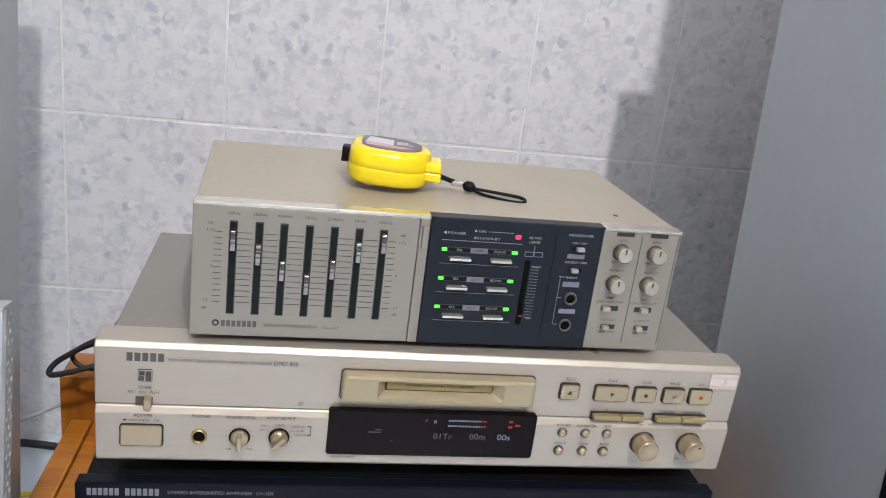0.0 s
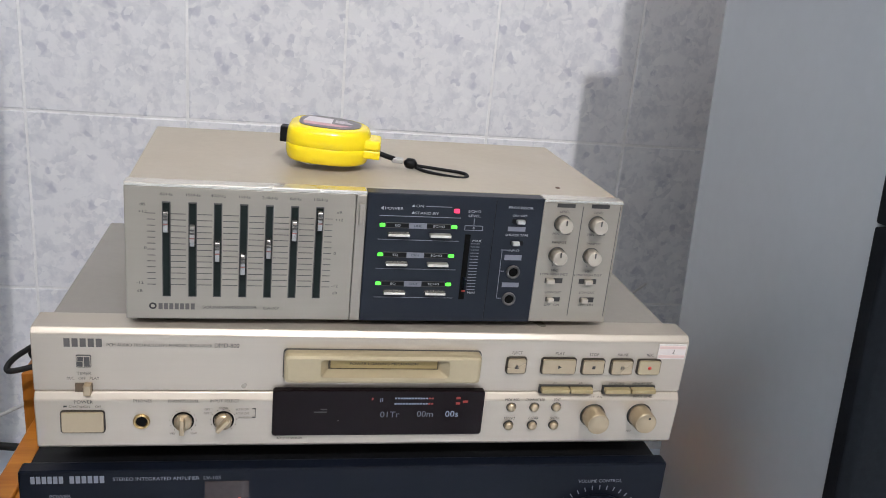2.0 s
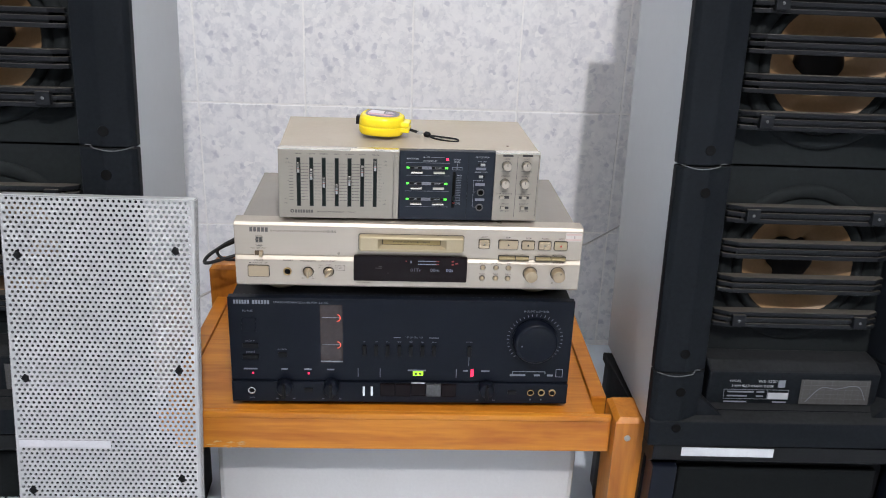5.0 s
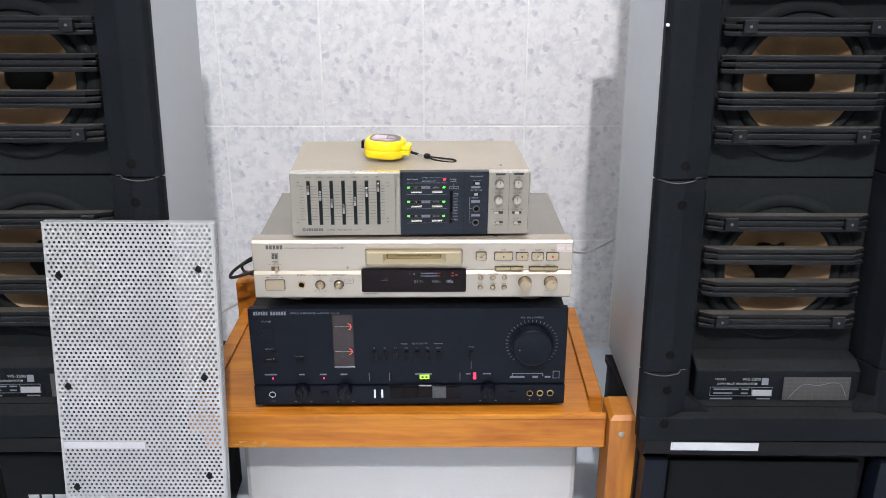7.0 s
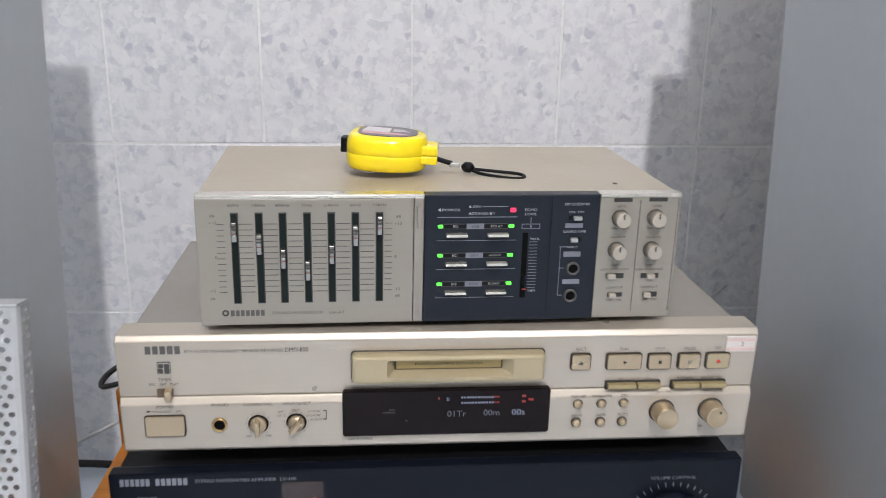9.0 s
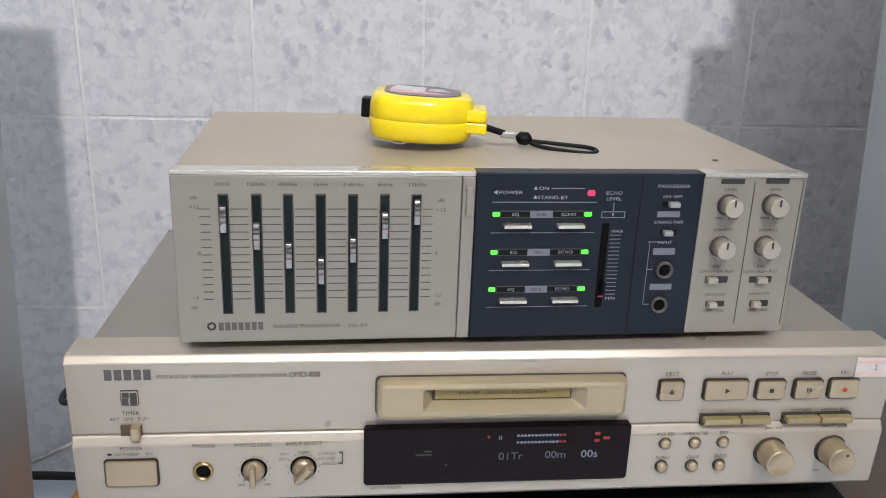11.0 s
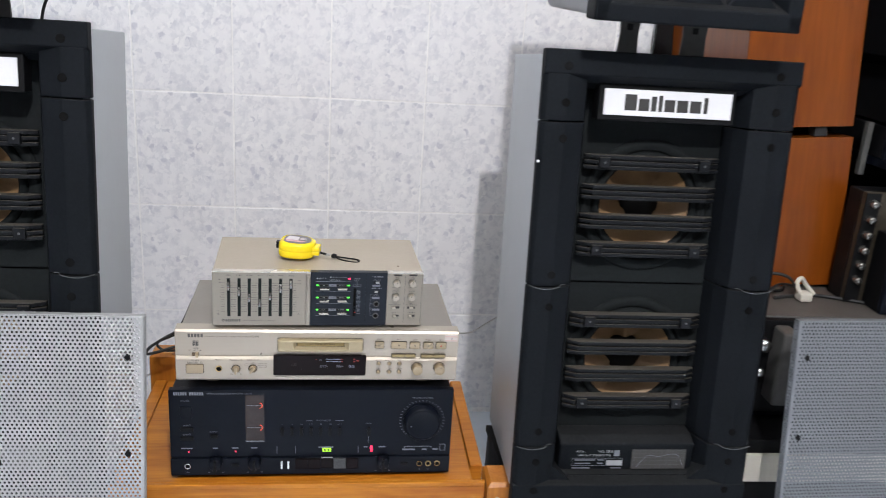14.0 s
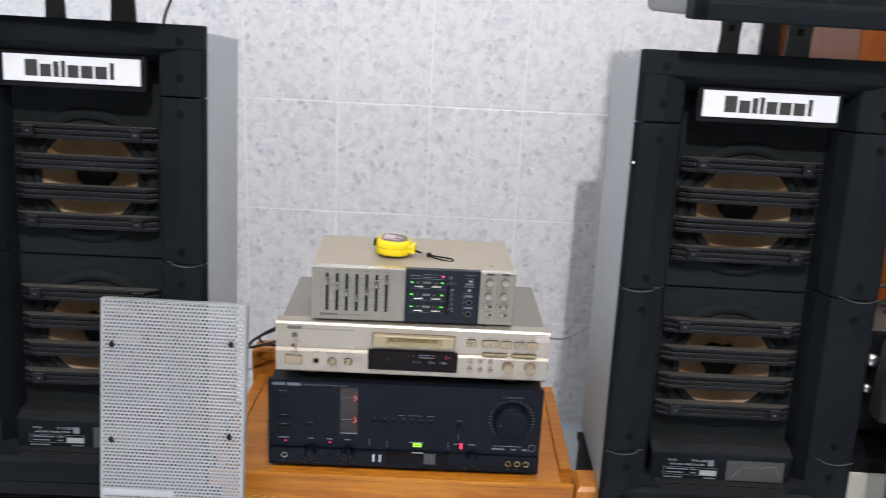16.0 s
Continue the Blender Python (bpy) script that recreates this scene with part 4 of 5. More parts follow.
text("PCM AUDIO TECHNOLOGY / MINIDISC RECORDER", -0.1406, 0.0746, 0.0024, GREY_INK, md, 0.0010, 1.35, width=0.0635)
text("DMD-800", -0.0999, 0.0749, 0.0036, INK, md, 0.0010, 1.15, width=0.0152)
fmt = part("format_mark", prism(rounded(*(-0.1906, -0.1819, 0.0588, 0.0674), 0.0008), 1, 0.0012, 0.0022), GREY_INK, md)
part("mark_field", prism(rounded(*(-0.1902, -0.1822, 0.0592, 0.0669), 0.0006), 1, 0.001, 0.0013), SILVER, fmt)
for r in ((-0.1897, -0.1864, 0.0633, 0.0662), (-0.1900, -0.1868, 0.0596, 0.0629), (-0.1859, -0.1826, 0.0595, 0.0661)):
    printed("mark", r, GREY_INK, fmt, 0.0010)
text("TIMER", -0.1862, 0.0546, 0.0026, GREY_INK, md, 0.0010, 1.25)
text("REC   OFF   PLAY", -0.1869, 0.0513, 0.0022, GREY_INK, md, 0.0010, 1.2)
part("timer_slot", box(*(-0.1918, -0.1816, 0.0421, 0.0476)[:2], 0.0008, 0.003, *(-0.1918, -0.1816, 0.0421, 0.0476)[2:]), material("brown_recess", (0.09, 0.06, 0.035), 0.6), md)
slab("timer_slider", (-0.1864, -0.1820, 0.0408, 0.0479), 0.0045, KNOB, md, 0.0015, label="small gold slider")
YL = -0.0002
text("POWER", -0.1868, 0.0358, 0.0026, GREY_INK, md, YL - 0.0012, 1.3)
text("ON/STANDBY     OFF", -0.1860, 0.0324, 0.0019, GREY_INK, md, YL - 0.0011, 1.1)
slab("mark", (-0.1989, -0.1967, 0.0319, 0.0331), 0.0004, INK, md, YL - 0.0006)
push_button("power_button", (-0.2002, -0.1750, 0.0145, 0.0290), 0.0026, KNOB, md, YL, "wide rectangular power button")
text("PHONES", -0.1512, 0.0366, 0.0026, GREY_INK, md, YL - 0.0013, 1.2)
jack(-0.1522, 0.0216, 0.0052, md, YL)
text("PHONES LEVEL", -0.1262, 0.0364, 0.0025, GREY_INK, md, YL - 0.0013, 1.2)
text("INPUT SELECT", -0.1007, 0.0366, 0.0025, GREY_INK, md, YL - 0.0013, 1.2)
for (kx, kz), tilt in (((-0.1266, 0.0214), 0), ((-0.1013, 0.0220), 40)):
    rim = part("knob_well", ring(kx, kz, 0.0058, 0.0068, 0.0012, YL), HOLE, md)
    k = part("selector_knob", lathe([(0.0058, -0.001), (0.0056, 0.003), (0.0050, 0.0045), (0, 0.0045)], facing(kx, kz, YL), 32), KNOB, md, "small champagne knob with a bar grip")
    grip = part("grip", box(-0.0015, 0.0015, -0.0100, -0.004, -0.0056, 0.0056, 0.0008), KNOB, k)
    grip.matrix_basis = pose(kx, YL, kz, 0, tilt, 0)
    for i in range(11):
        a = radians(-50 + 28 * i)
        dx, dz = kx + 0.0082 * math.cos(a), kz + 0.0082 * math.sin(a)
        printed("scale_dot", (dx - 0.0002, dx + 0.0002, dz - 0.0002, dz + 0.0002), GREY_INK, md, YL - 0.0006)
text("MIN", -0.1332, 0.0124, 0.0018, GREY_INK, md, YL - 0.0008, 1.1)
text("MAX", -0.1199, 0.0125, 0.0018, GREY_INK, md, YL - 0.0008, 1.1)
for words, p in (("COAX", (-0.1013, 0.0314)), ("OPT 1", (-0.1107, 0.0304)), ("OPT 2", (-0.1112, 0.0274)), ("A.T.M ON", (-0.0892, 0.0303)), ("A.T.M OFF", (-0.0893, 0.0273)), ("ANALOG", (-0.0879, 0.0242))):
    text(words, p[0], p[1], 0.0018, GREY_INK, md, YL - 0.0011, 1.1)
for r in ((-0.0813, -0.0809, 0.0240, 0.0309), (-0.0831, -0.0808, 0.0305, 0.0309), (-0.0833, -0.0810, 0.0240, 0.0245)):
    printed("print_line", r, GREY_INK, md, YL - 0.0009)
text("REMOTE SENSOR", -0.0584, 0.0076, 0.0019, GREY_INK, md, 0.0002, 1.2)
# disc tray
TR = (-0.0638, 0.0664, 0.0519, 0.0729)
ox0, ox1, oz0, oz1 = TR
ax0, ax1, az0, az1 = (-0.0405, 0.0444, 0.0566, 0.0692)
ix0, ix1, iz0, iz1 = (-0.0353, 0.0374, 0.0604, 0.0688)
part("edge_shadow", prism(rounded(ox0 - 0.0006, ox1 + 0.0006, oz0 - 0.0006, oz1 + 0.0006, 0.0026), 1, 0.0008, 0.0022), GREY_INK, md)


def scooped_frame(levels):
    """One moulding: rounded rectangles at their depths, joined in turn."""
    bm = bmesh.new()
    loops = [[bm.verts.new((x, y, z)) for x, z in rounded(*rect, r)] for rect, r, y in levels]
    for a, b in zip(loops, loops[1:]):
        for k in range(len(a)):
            bm.faces.new((a[k], a[(k + 1) % len(a)], b[(k + 1) % len(a)], b[k]))
    bm.faces.new(loops[-1])
    bmesh.ops.recalc_face_normals(bm, faces=bm.faces[:])
    return bm


def grown(rect, d):
    return (rect[0] - d, rect[1] + d, rect[2] - d, rect[3] + d)


tray = part("disc_tray", scooped_frame([((ox0, ox1, oz0, oz1), 0.0030, 0.002), ((ox0, ox1, oz0, oz1), 0.0030, -0.0040), (grown((ox0, ox1, oz0, oz1), -0.0009), 0.0026, -0.0064), (grown((ox0, ox1, oz0, oz1), -0.0026), 0.0022, -0.0072), ((ax0, ax1, az0, az1), 0.0020, -0.0070), ((ix0, ix1, iz0, iz1), 0.0006, -0.0010)]), GOLD, md, "pale gold disc tray surround with scooped opening")
part("slot_edge", box(ix0, ix1, -0.0014, -0.0007, iz0, iz1), material("slot_shadow", (0.05, 0.035, 0.015), 0.6), tray)
flap = part("slot_flap", box(ix0 + 0.0012, ix1 - 0.0006, -0.0022, -0.0012, iz0 + 0.0008, iz1 - 0.0014, 0.0003), material("dull_gold_flap", (0.30, 0.22, 0.09), 0.4, 0.4), tray, "dull gold slot flap")
text("POWER LOADING MECHANISM", 0.5 * (ix0 + ix1), 0.5 * (iz0 + iz1), 0.0022, INK, flap, -0.0024, 1.5)
# display
DX0, DX1, DZ0, DZ1 = (-0.0702, 0.0721, 0.0108, 0.0447)
disp = part("display", prism(rounded(DX0, DX1, DZ0, DZ1, 0.0022), 1, -0.0024, 0.004, 0.0008), GLASS_BLACK, md, "black display window with dim figures")
YD = -0.0026


def on_display(words, px, pz, h, m, wide=1.2):
    text(words, DX0 + px * (DX1 - DX0), DZ0 + pz * (DZ1 - DZ0), h, m, disp, YD, wide)


on_display("01Tr", 0.545, 0.47, 0.0052, material("dim_digit", (0.10, 0.11, 0.14), 0.5), 1.3)
on_display("00m", 0.715, 0.48, 0.0052, material("mid_digit", (0.11, 0.12, 0.15), 0.5), 1.3)
on_display("00s", 0.845, 0.48, 0.0052, DIGIT, 1.35)
on_display("II", 0.502, 0.80, 0.0032, DIGIT, 1.5)
for row, z in ((0, 0.82), (1, 0.70)):
    for i in range(14):
        x = DX0 + (0.565 + i * 0.0135) * (DX1 - DX0)
        zz = DZ0 + z * (DZ1 - DZ0)
        printed("level_bar", (x, x + 0.0013, zz, zz + 0.0011), DIGIT if i < 12 else RED_DIGIT, disp, -0.0024)
for px, pz, w in ((0.455, 0.80, 0.008), (0.86, 0.70, 0.02), (0.893, 0.74, 0.025), (0.86, 0.82, 0.02)):
    x, zz = DX0 + px * (DX1 - DX0), DZ0 + pz * (DZ1 - DZ0)
    printed("red_segment", (x, x + w * (DX1 - DX0), zz, zz + 0.0016), RED_DIGIT, disp, -0.0024)
for px, pz, w in ((0.19, 0.52, 0.06), (0.22, 0.58, 0.03), (0.30, 0.33, 0.008)):
    x, zz = DX0 + px * (DX1 - DX0), DZ0 + pz * (DZ1 - DZ0)
    printed("dim_segment", (x, x + w * (DX1 - DX0), zz, zz + 0.0008), GREY_INK, disp, -0.0024)
# transport keys
for words, r, sym in (("EJECT", (0.0857, 0.0985, 0.0575, 0.0685), "up"), ("PLAY", (0.1106, 0.1342, 0.0573, 0.0683), "play"), ("STOP", (0.1397, 0.1551, 0.0572, 0.0678), "stop"), ("PAUSE", (0.1610, 0.1761, 0.0571, 0.0678), "pause"), ("REC", (0.1809, 0.1968, 0.0571, 0.0678), "rec")):
    key = push_button("key", r, 0.0028, GOLD if sym == "rec" else KNOB, md, 0.0015, "champagne transport key")
    x, z = (r[0] + r[1]) / 2, (r[2] + r[3]) / 2
    text(words, x, r[3] + 0.0035, 0.0025, GREY_INK, md, 0.0013, 1.2)
    if sym == "up":
        triangle(x, z, 0.0015, INK, key, -0.0014, 90)
        printed("symbol", (x - 0.0013, x + 0.0013, z - 0.0016, z - 0.0011), INK, key, -0.0013)
    elif sym == "play":
        triangle(x, z, 0.0016, INK, key, -0.0014, 0)
    elif sym == "stop":
        printed("symbol", (x - 0.0011, x + 0.0011, z - 0.0011, z + 0.0011), INK, key, -0.0013)
    elif sym == "pause":
        for d in (-0.0008, 0.0008):
            printed("symbol", (x + d - 0.0004, x + d + 0.0004, z - 0.0012, z + 0.0012), INK, key, -0.0013)
    else:
        part("symbol", lathe([(0.0013, 0.0), (0.0013, 0.0004), (0, 0.0004)], facing(x, z, -0.0012), 16), material("red_print", (0.55, 0.04, 0.03), 0.5), key)
for words, r in (("<<", (0.1116, 0.1318, 0.0427, 0.0470)), (">>", (0.1326, 0.1489, 0.0426, 0.0470)), ("SYNCHRO", (0.1581, 0.1769, 0.0424, 0.0468)), ("MEMORY REC", (0.1777, 0.1958, 0.0424, 0.0468))):
    part("strip_key", box(r[0], r[1], -0.0040, 0.003, r[2] + 0.0008, r[3], 0.0006), STRIP_GOLD, md, "narrow gold strip key")
    part("surround", box(r[0] - 0.0008, r[1] + 0.0008, 0.0002, 0.003, r[2] - 0.0010, r[3] + 0.0006), INK, md)
    text(words, (r[0] + r[1]) / 2, r[3] + 0.0021, 0.0023, GREY_INK, md, 0.0012, 1.1)
for words, p in (("PICK REC", (0.0920, 0.0316)), ("CHARACTER", (0.1086, 0.0316)), ("EDIT", (0.1245, 0.0317)), ("MONO", (0.0917, 0.0171)), ("CLEAR", (0.1089, 0.0171)), ("ENTER", (0.1245, 0.0171))):
    well = part("button_well", ring(p[0], p[1], 0.0030, 0.0036, 0.0012, YL), INK, md)
    part("round_button", lathe([(0.0030, -0.001), (0.0029, 0.0025), (0.0022, 0.0034), (0, 0.0037)], facing(p[0], p[1], YL), 20), KNOB, md)
    text(words, p[0], p[1] + 0.0058, 0.0023, GREY_INK, md, YL - 0.0012, 1.1)
for words, p in (("I<<   >>I", (0.1524, 0.0248)), ("INPUT LEVEL", (0.1876, 0.0252))):
    x, z = p
    part("knob_well", ring(x, z, 0.0083, 0.0092, 0.0012, YL), INK, md)
    k = part("dial_knob", lathe([(0.0084, -0.001), (0.0082, 0.004), (0.0079, 0.0132), (0.0073, 0.0141), (0.0070, 0.0139), (0, 0.0137)], facing(x, z, YL), 40), KNOB, md, "champagne turning knob")
    text(words, x, z + 0.0150, 0.0023, GREY_INK, md, YL - 0.0013, 1.15)
    if words != "I<<   >>I":
        part("pointer_dot", lathe([(0.0008, 0.0135), (0.0008, 0.0141), (0, 0.0141)], facing(x + 0.002, z + 0.004, YL), 10), INK, k)
text("MIN", 0.1817, 0.0119, 0.0018, GREY_INK, md, YL - 0.0006, 1.1)
# price sticker that wraps the corner
st = thing("price_sticker", "small white and pink price sticker stuck on the disc recorder", "sticker", md.matrix_basis)
sr = (0.1941, 0.2145, 0.0688, 0.0802)
part("paper", box(sr[0], sr[1], 0.0006, 0.0016, sr[2], sr[3]), material("faded_sticker_paper", (0.56, 0.52, 0.49), 0.6, vary=0.06), st)
for z in (sr[2] + 0.001, sr[3] - 0.0035):
    printed("pink_band", (sr[0] + 0.0005, sr[1] - 0.0005, z, z + 0.0022), material("pink_print", (0.56, 0.42, 0.38), 0.7), st, 0.0006)
text("2", (sr[0] + sr[1]) / 2 + 0.001, (sr[2] + sr[3]) / 2, 0.0040, GREY_INK, st, 0.0003)

# ---- equalizer ----
eq = thing("equalizer", "champagne graphic equalizer with navy centre panel on the recorder", "equalizer", pose(-0.0033, 0.003, 0.7185, 0, -0.2, 3.2) @ Matrix.Diagonal((1.009, 1, 1, 1)))
SX0, SX1 = -EQ_W / 2, EQ_W / 2
NX0, NX1 = -0.0136, 0.1026
LX = -0.0203
part("left_panel", box(SX0, LX - 0.0003, 0, 0.010, 0, EQ_H - 0.0026, 0.0006), CHAMPAGNE, eq)
part("divider_strip", box(LX, NX0 - 0.0003, -0.0004, 0.010, 0, EQ_H - 0.0026, 0.0006), CHAMPAGNE, eq)
part("centre_panel", box(NX0, NX1, -0.0008, 0.010, 0, EQ_H - 0.0005, 0.0006), NAVY, eq, "navy plastic centre panel")
part("right_panel", box(NX1 + 0.0002, SX1, 0, 0.010, 0, EQ_H - 0.0026, 0.0006), CHAMPAGNE, eq)
# top rails: the highlight along the edge is put into a paler metal
part("top_rail", box(SX0, NX0 - 0.0002, -0.0006, 0.010, EQ_H - 0.0025, EQ_H, 0.0006), HIGHLIGHT_METAL, eq, "front edge in paler metal for its highlight")
part("top_rail", box(NX1 + 0.0002, SX1, -0.0006, 0.010, EQ_H - 0.0025, EQ_H, 0.0006), HIGHLIGHT_METAL, eq, "front edge in paler metal for its highlight")
part("case", box(SX0 + 0.001, SX1 - 0.001, 0.0102, 0.169, 0.001, EQ_H - 0.0004, 0.0009), CHAMPAGNE_TOP, eq)
part("case_screw", lathe([(0.0018, -0.0005), (0.0016, 0.0006), (0, 0.0008)], pose(0.1215, 0.03, EQ_H - 0.0004), 12), material("rust_spot", (0.13, 0.08, 0.06), 0.6), eq)
for fx in (-0.125, 0.125):
    for fy in (0.035, 0.150):
        part("foot", lathe([(0.009, 0.001), (0.009, -0.0040), (0.008, -0.0046), (0, -0.0046)], pose(fx, fy, 0), 20), RUBBER, eq)
slab("latch_button", (-0.0185, -0.0152, 0.0663, 0.0809), 0.0022, CHAMPAGNE, eq, -0.0004, label="tall narrow button")
ZT, ZB = 0.0769, 0.0152
# slots are flush bars; the shade of a recess is put into this green
SLOT = material("slot_shade_green", (0.004, 0.008, 0.007), 0.5, spec=0.2)
for x, ztop, zbot, words in ((-0.1342, 0.0720, 0.0578, "60Hz"), (-0.1189, 0.0635, 0.0492, "150Hz"), (-0.1041, 0.0537, 0.0396, "400Hz"), (-0.0887, 0.0457, 0.0312, "1kHz"), (-0.0734, 0.0561, 0.0424, "2.4kHz"), (-0.0581, 0.0686, 0.0544, "6kHz"), (-0.0427, 0.0750, 0.0616, "15kHz")):
    part("slot_rim", box(x - 0.0025, x + 0.0025, -0.0005, 0.001, ZB, ZT, 0.0003), GREY_INK, eq)
    part("slot", box(x - 0.0019, x + 0.0019, -0.0008, 0.001, ZB + 0.0008, ZT - 0.0008), SLOT, eq)
    s = part("slider", prism([(-0.0012, zbot), (-0.0055, zbot + 0.0012), (-0.0062, zbot + 0.0060), (-0.0062, ztop - 0.0050), (-0.0050, ztop - 0.0006), (-0.0012, ztop)], 0, x - 0.0014, x + 0.0014, 0.0003), STEEL, eq, "bright metal slider")
    zm = (ztop + zbot) / 2
    part("slider_mark", box(x - 0.0014, x + 0.0014, -0.0065, -0.006, zm - 0.0009, zm - 0.0003), material("red_mark", (0.20, 0.07, 0.06), 0.5), s)
    for d in (0.002, 0.0042):
        part("slider_rib", box(x - 0.00135, x + 0.00135, -0.0066, -0.006, zm + d, zm + d + 0.0009), GREY_INK, s)
    text(words, x, 0.0815, 0.0021, GREY_INK, eq, -0.0003, 1.7)
Z12, ZM12 = 0.0693, 0.0232
xs = [-0.1430, -0.1274, -0.1120, -0.0964, -0.0811, -0.0660, -0.0506, -0.0370]
for i, x in enumerate(xs):
    half = 0.0046 if 0 < i < 7 else 0.0024
    for k in range(13):
        z = Z12 + (ZM12 - Z12) * k / 12
        printed("scale_line", (x - half, x + half, z - 0.00018, z + 0.00018), GREY_INK, eq)
for words, p in (("dB", (-0.1478, 0.0748)), ("+12", (-0.1477, 0.0702)), ("0", (-0.1464, 0.0471)), ("-12", (-0.1498, 0.0243)), ("dB", (-0.1501, 0.0188)), ("dB", (-0.0306, 0.0737)), ("+12", (-0.0306, 0.0688)), ("0", (-0.0322, 0.0463)), ("-12", (-0.0311, 0.0238)), ("dB", (-0.0308, 0.0190))):
    text(words, p[0], p[1], 0.0021, GREY_INK, eq, -0.0003, 1.6)
brand_blocks((-0.1391, -0.1167, 0.0065, 0.0105), 7, MARK_INK, eq, 0.0)
part("brand_emblem", ring(-0.1425, 0.0087, 0.0012, 0.0022, 0.0003), INK, eq)
text("SOUND PROCESSOR", -0.0962, 0.0081, 0.0023, GREY_INK, eq, -0.0003, 1.75, width=0.0332)
text("CA-X7", -0.0707, 0.0078, 0.0023, GREY_INK, eq, -0.0003, 1.6, width=0.0099)
# navy panel
YN = -0.0008
printed("panel_joint", (0.0699, 0.0703, 0.0019, 0.0866), BLACK, eq, YN)
triangle(-0.0038, 0.0781, 0.0013, WHITE_INK, eq, YN - 0.0002, 180)
text("POWER", 0.0035, 0.0780, 0.0021, WHITE_INK, eq, YN - 0.0003, 1.7)
for p in ((0.0159, 0.0802), (0.0160, 0.0756)):
    triangle(p[0], p[1], 0.0011, WHITE_INK, eq, YN - 0.0002, 90)
text("ON", 0.0200, 0.0802, 0.0021, WHITE_INK, eq, YN - 0.0003, 1.6)
text("STAND-BY", 0.0248, 0.0755, 0.0021, WHITE_INK, eq, YN - 0.0003, 1.6)
printed("print_line", (0.0240, 0.0409, 0.0800, 0.0804), DIM_INK, eq, YN)
printed("print_line", (-0.0056, 0.0474, 0.0729, 0.0733), DIM_INK, eq, YN)
slab("power_indicator", (0.0425, 0.0461, 0.0765, 0.0792), 0.0010, RED_LED, eq, YN, label="lit red indicator")
text("ECHO", 0.0561, 0.0779, 0.0020, WHITE_INK, eq, YN - 0.0003, 1.6)
text("LEVEL", 0.0562, 0.0749, 0.0020, WHITE_INK, eq, YN - 0.0003, 1.6)
for r in ((0.0505, 0.0627, 0.0679, 0.0683), (0.0506, 0.0628, 0.0649, 0.0652), (0.0505, 0.0509, 0.0649, 0.0684), (0.0624, 0.0628, 0.0648, 0.0683), (0.0563, 0.0567, 0.0687, 0.0729)):
    printed("print_line", r, DIM_INK, eq, YN)
text("B", 0.0565, 0.0666, 0.0019, WHITE_INK, eq, YN - 0.0003, 1.3)
for dz in (0, 1, 2):
    z = (0.0669, 0.0469, 0.0268)[dz]
    for r in ((-0.0049, -0.0015, 0.0654, 0.0689), (0.0417, 0.0454, 0.0650, 0.0685)):
        slab("channel_indicator", (r[0], r[1], z - 0.0011, z + 0.0011), 0.0010, GREEN_LED, eq, YN, label="lit green indicator")
    a0, a1, b0, b1 = -0.0012, 0.0413, 0.0139, 0.0254
    printed("label_field", (a0, a1, z - 0.0018, z + 0.0018), GREY_INK, eq, YN)
    printed("label_field", (a0 + 0.0004, a1 - 0.0004, z - 0.0014, z + 0.0014), BLACK, eq, YN - 0.0002)
    printed("channel_label", (b0, b1, z - 0.0018, z + 0.0018), LILAC, eq, YN - 0.0004)
    text(("LINE", "CH-1", "CH-2")[dz], (b0 + b1) / 2, z, 0.0017, NAVY, eq, YN - 0.0008, 1.5)
    text("EQ", 0.0066, z, 0.0018, WHITE_INK, eq, YN - 0.0006, 1.6)
    text("ECHO", 0.0335, z, 0.0018, WHITE_INK, eq, YN - 0.0006, 1.6)
    for r in ((0.0004, 0.0144, 0.0599, 0.0626), (0.0277, 0.0414, 0.0596, 0.0624)):
        # keys take the same paler metal for their bright top lines
        slab("channel_key", (r[0], r[1], z - 0.0064, z - 0.0046), 0.0046, HIGHLIGHT_METAL, eq, YN, 0.0003, "pale grey metal key")
    printed("print_line", (-0.0055, 0.0475, z - 0.0099, z - 0.0096), DIM_INK, eq, YN)
part("echo_slot", box(*(0.0514, 0.0551, 0.0163, 0.0622)[:2], YN - 0.0004, YN + 0.001, *(0.0514, 0.0551, 0.0163, 0.0622)[2:]), HOLE, eq)
es = part("echo_slider", box(*(0.0529, 0.0547, 0.0252, 0.0323)[:2], YN - 0.006, YN, *(0.0529, 0.0547, 0.0252, 0.0323)[2:], 0.0005), AMP_BLACK, eq, "black slider with a red mark")
printed("red_mark", (0.0527, 0.0553, 0.0220, 0.0228), material("red_line", (0.5, 0.05, 0.03), 0.5), eq, YN - 0.0004)
tz0, tz1 = 0.0579, 0.0191
tx0, tx1 = 0.0562, 0.0619
for k in range(19):
    z = tz0 + (tz1 - tz0) * k / 18
    if 0 < k < 17:
        printed("scale_line", (tx0, tx1, z - 0.00016, z + 0.00016), DIM_INK, eq, YN)
text("MAX", 0.0597, 0.0578, 0.0019, WHITE_INK, eq, YN - 0.0003, 1.6)
text("MIN", 0.0595, 0.0211, 0.0019, WHITE_INK, eq, YN - 0.0003, 1.6)
text("PROCESSOR", 0.0869, 0.0815, 0.0020, WHITE_INK, eq, YN - 0.0003, 1.6)
text("ON  OFF", 0.0868, 0.0761, 0.0018, WHITE_INK, eq, YN - 0.0003, 1.5)
text("SOURCE TAPE", 0.0863, 0.0626, 0.0018, WHITE_INK, eq, YN - 0.0003, 1.4)
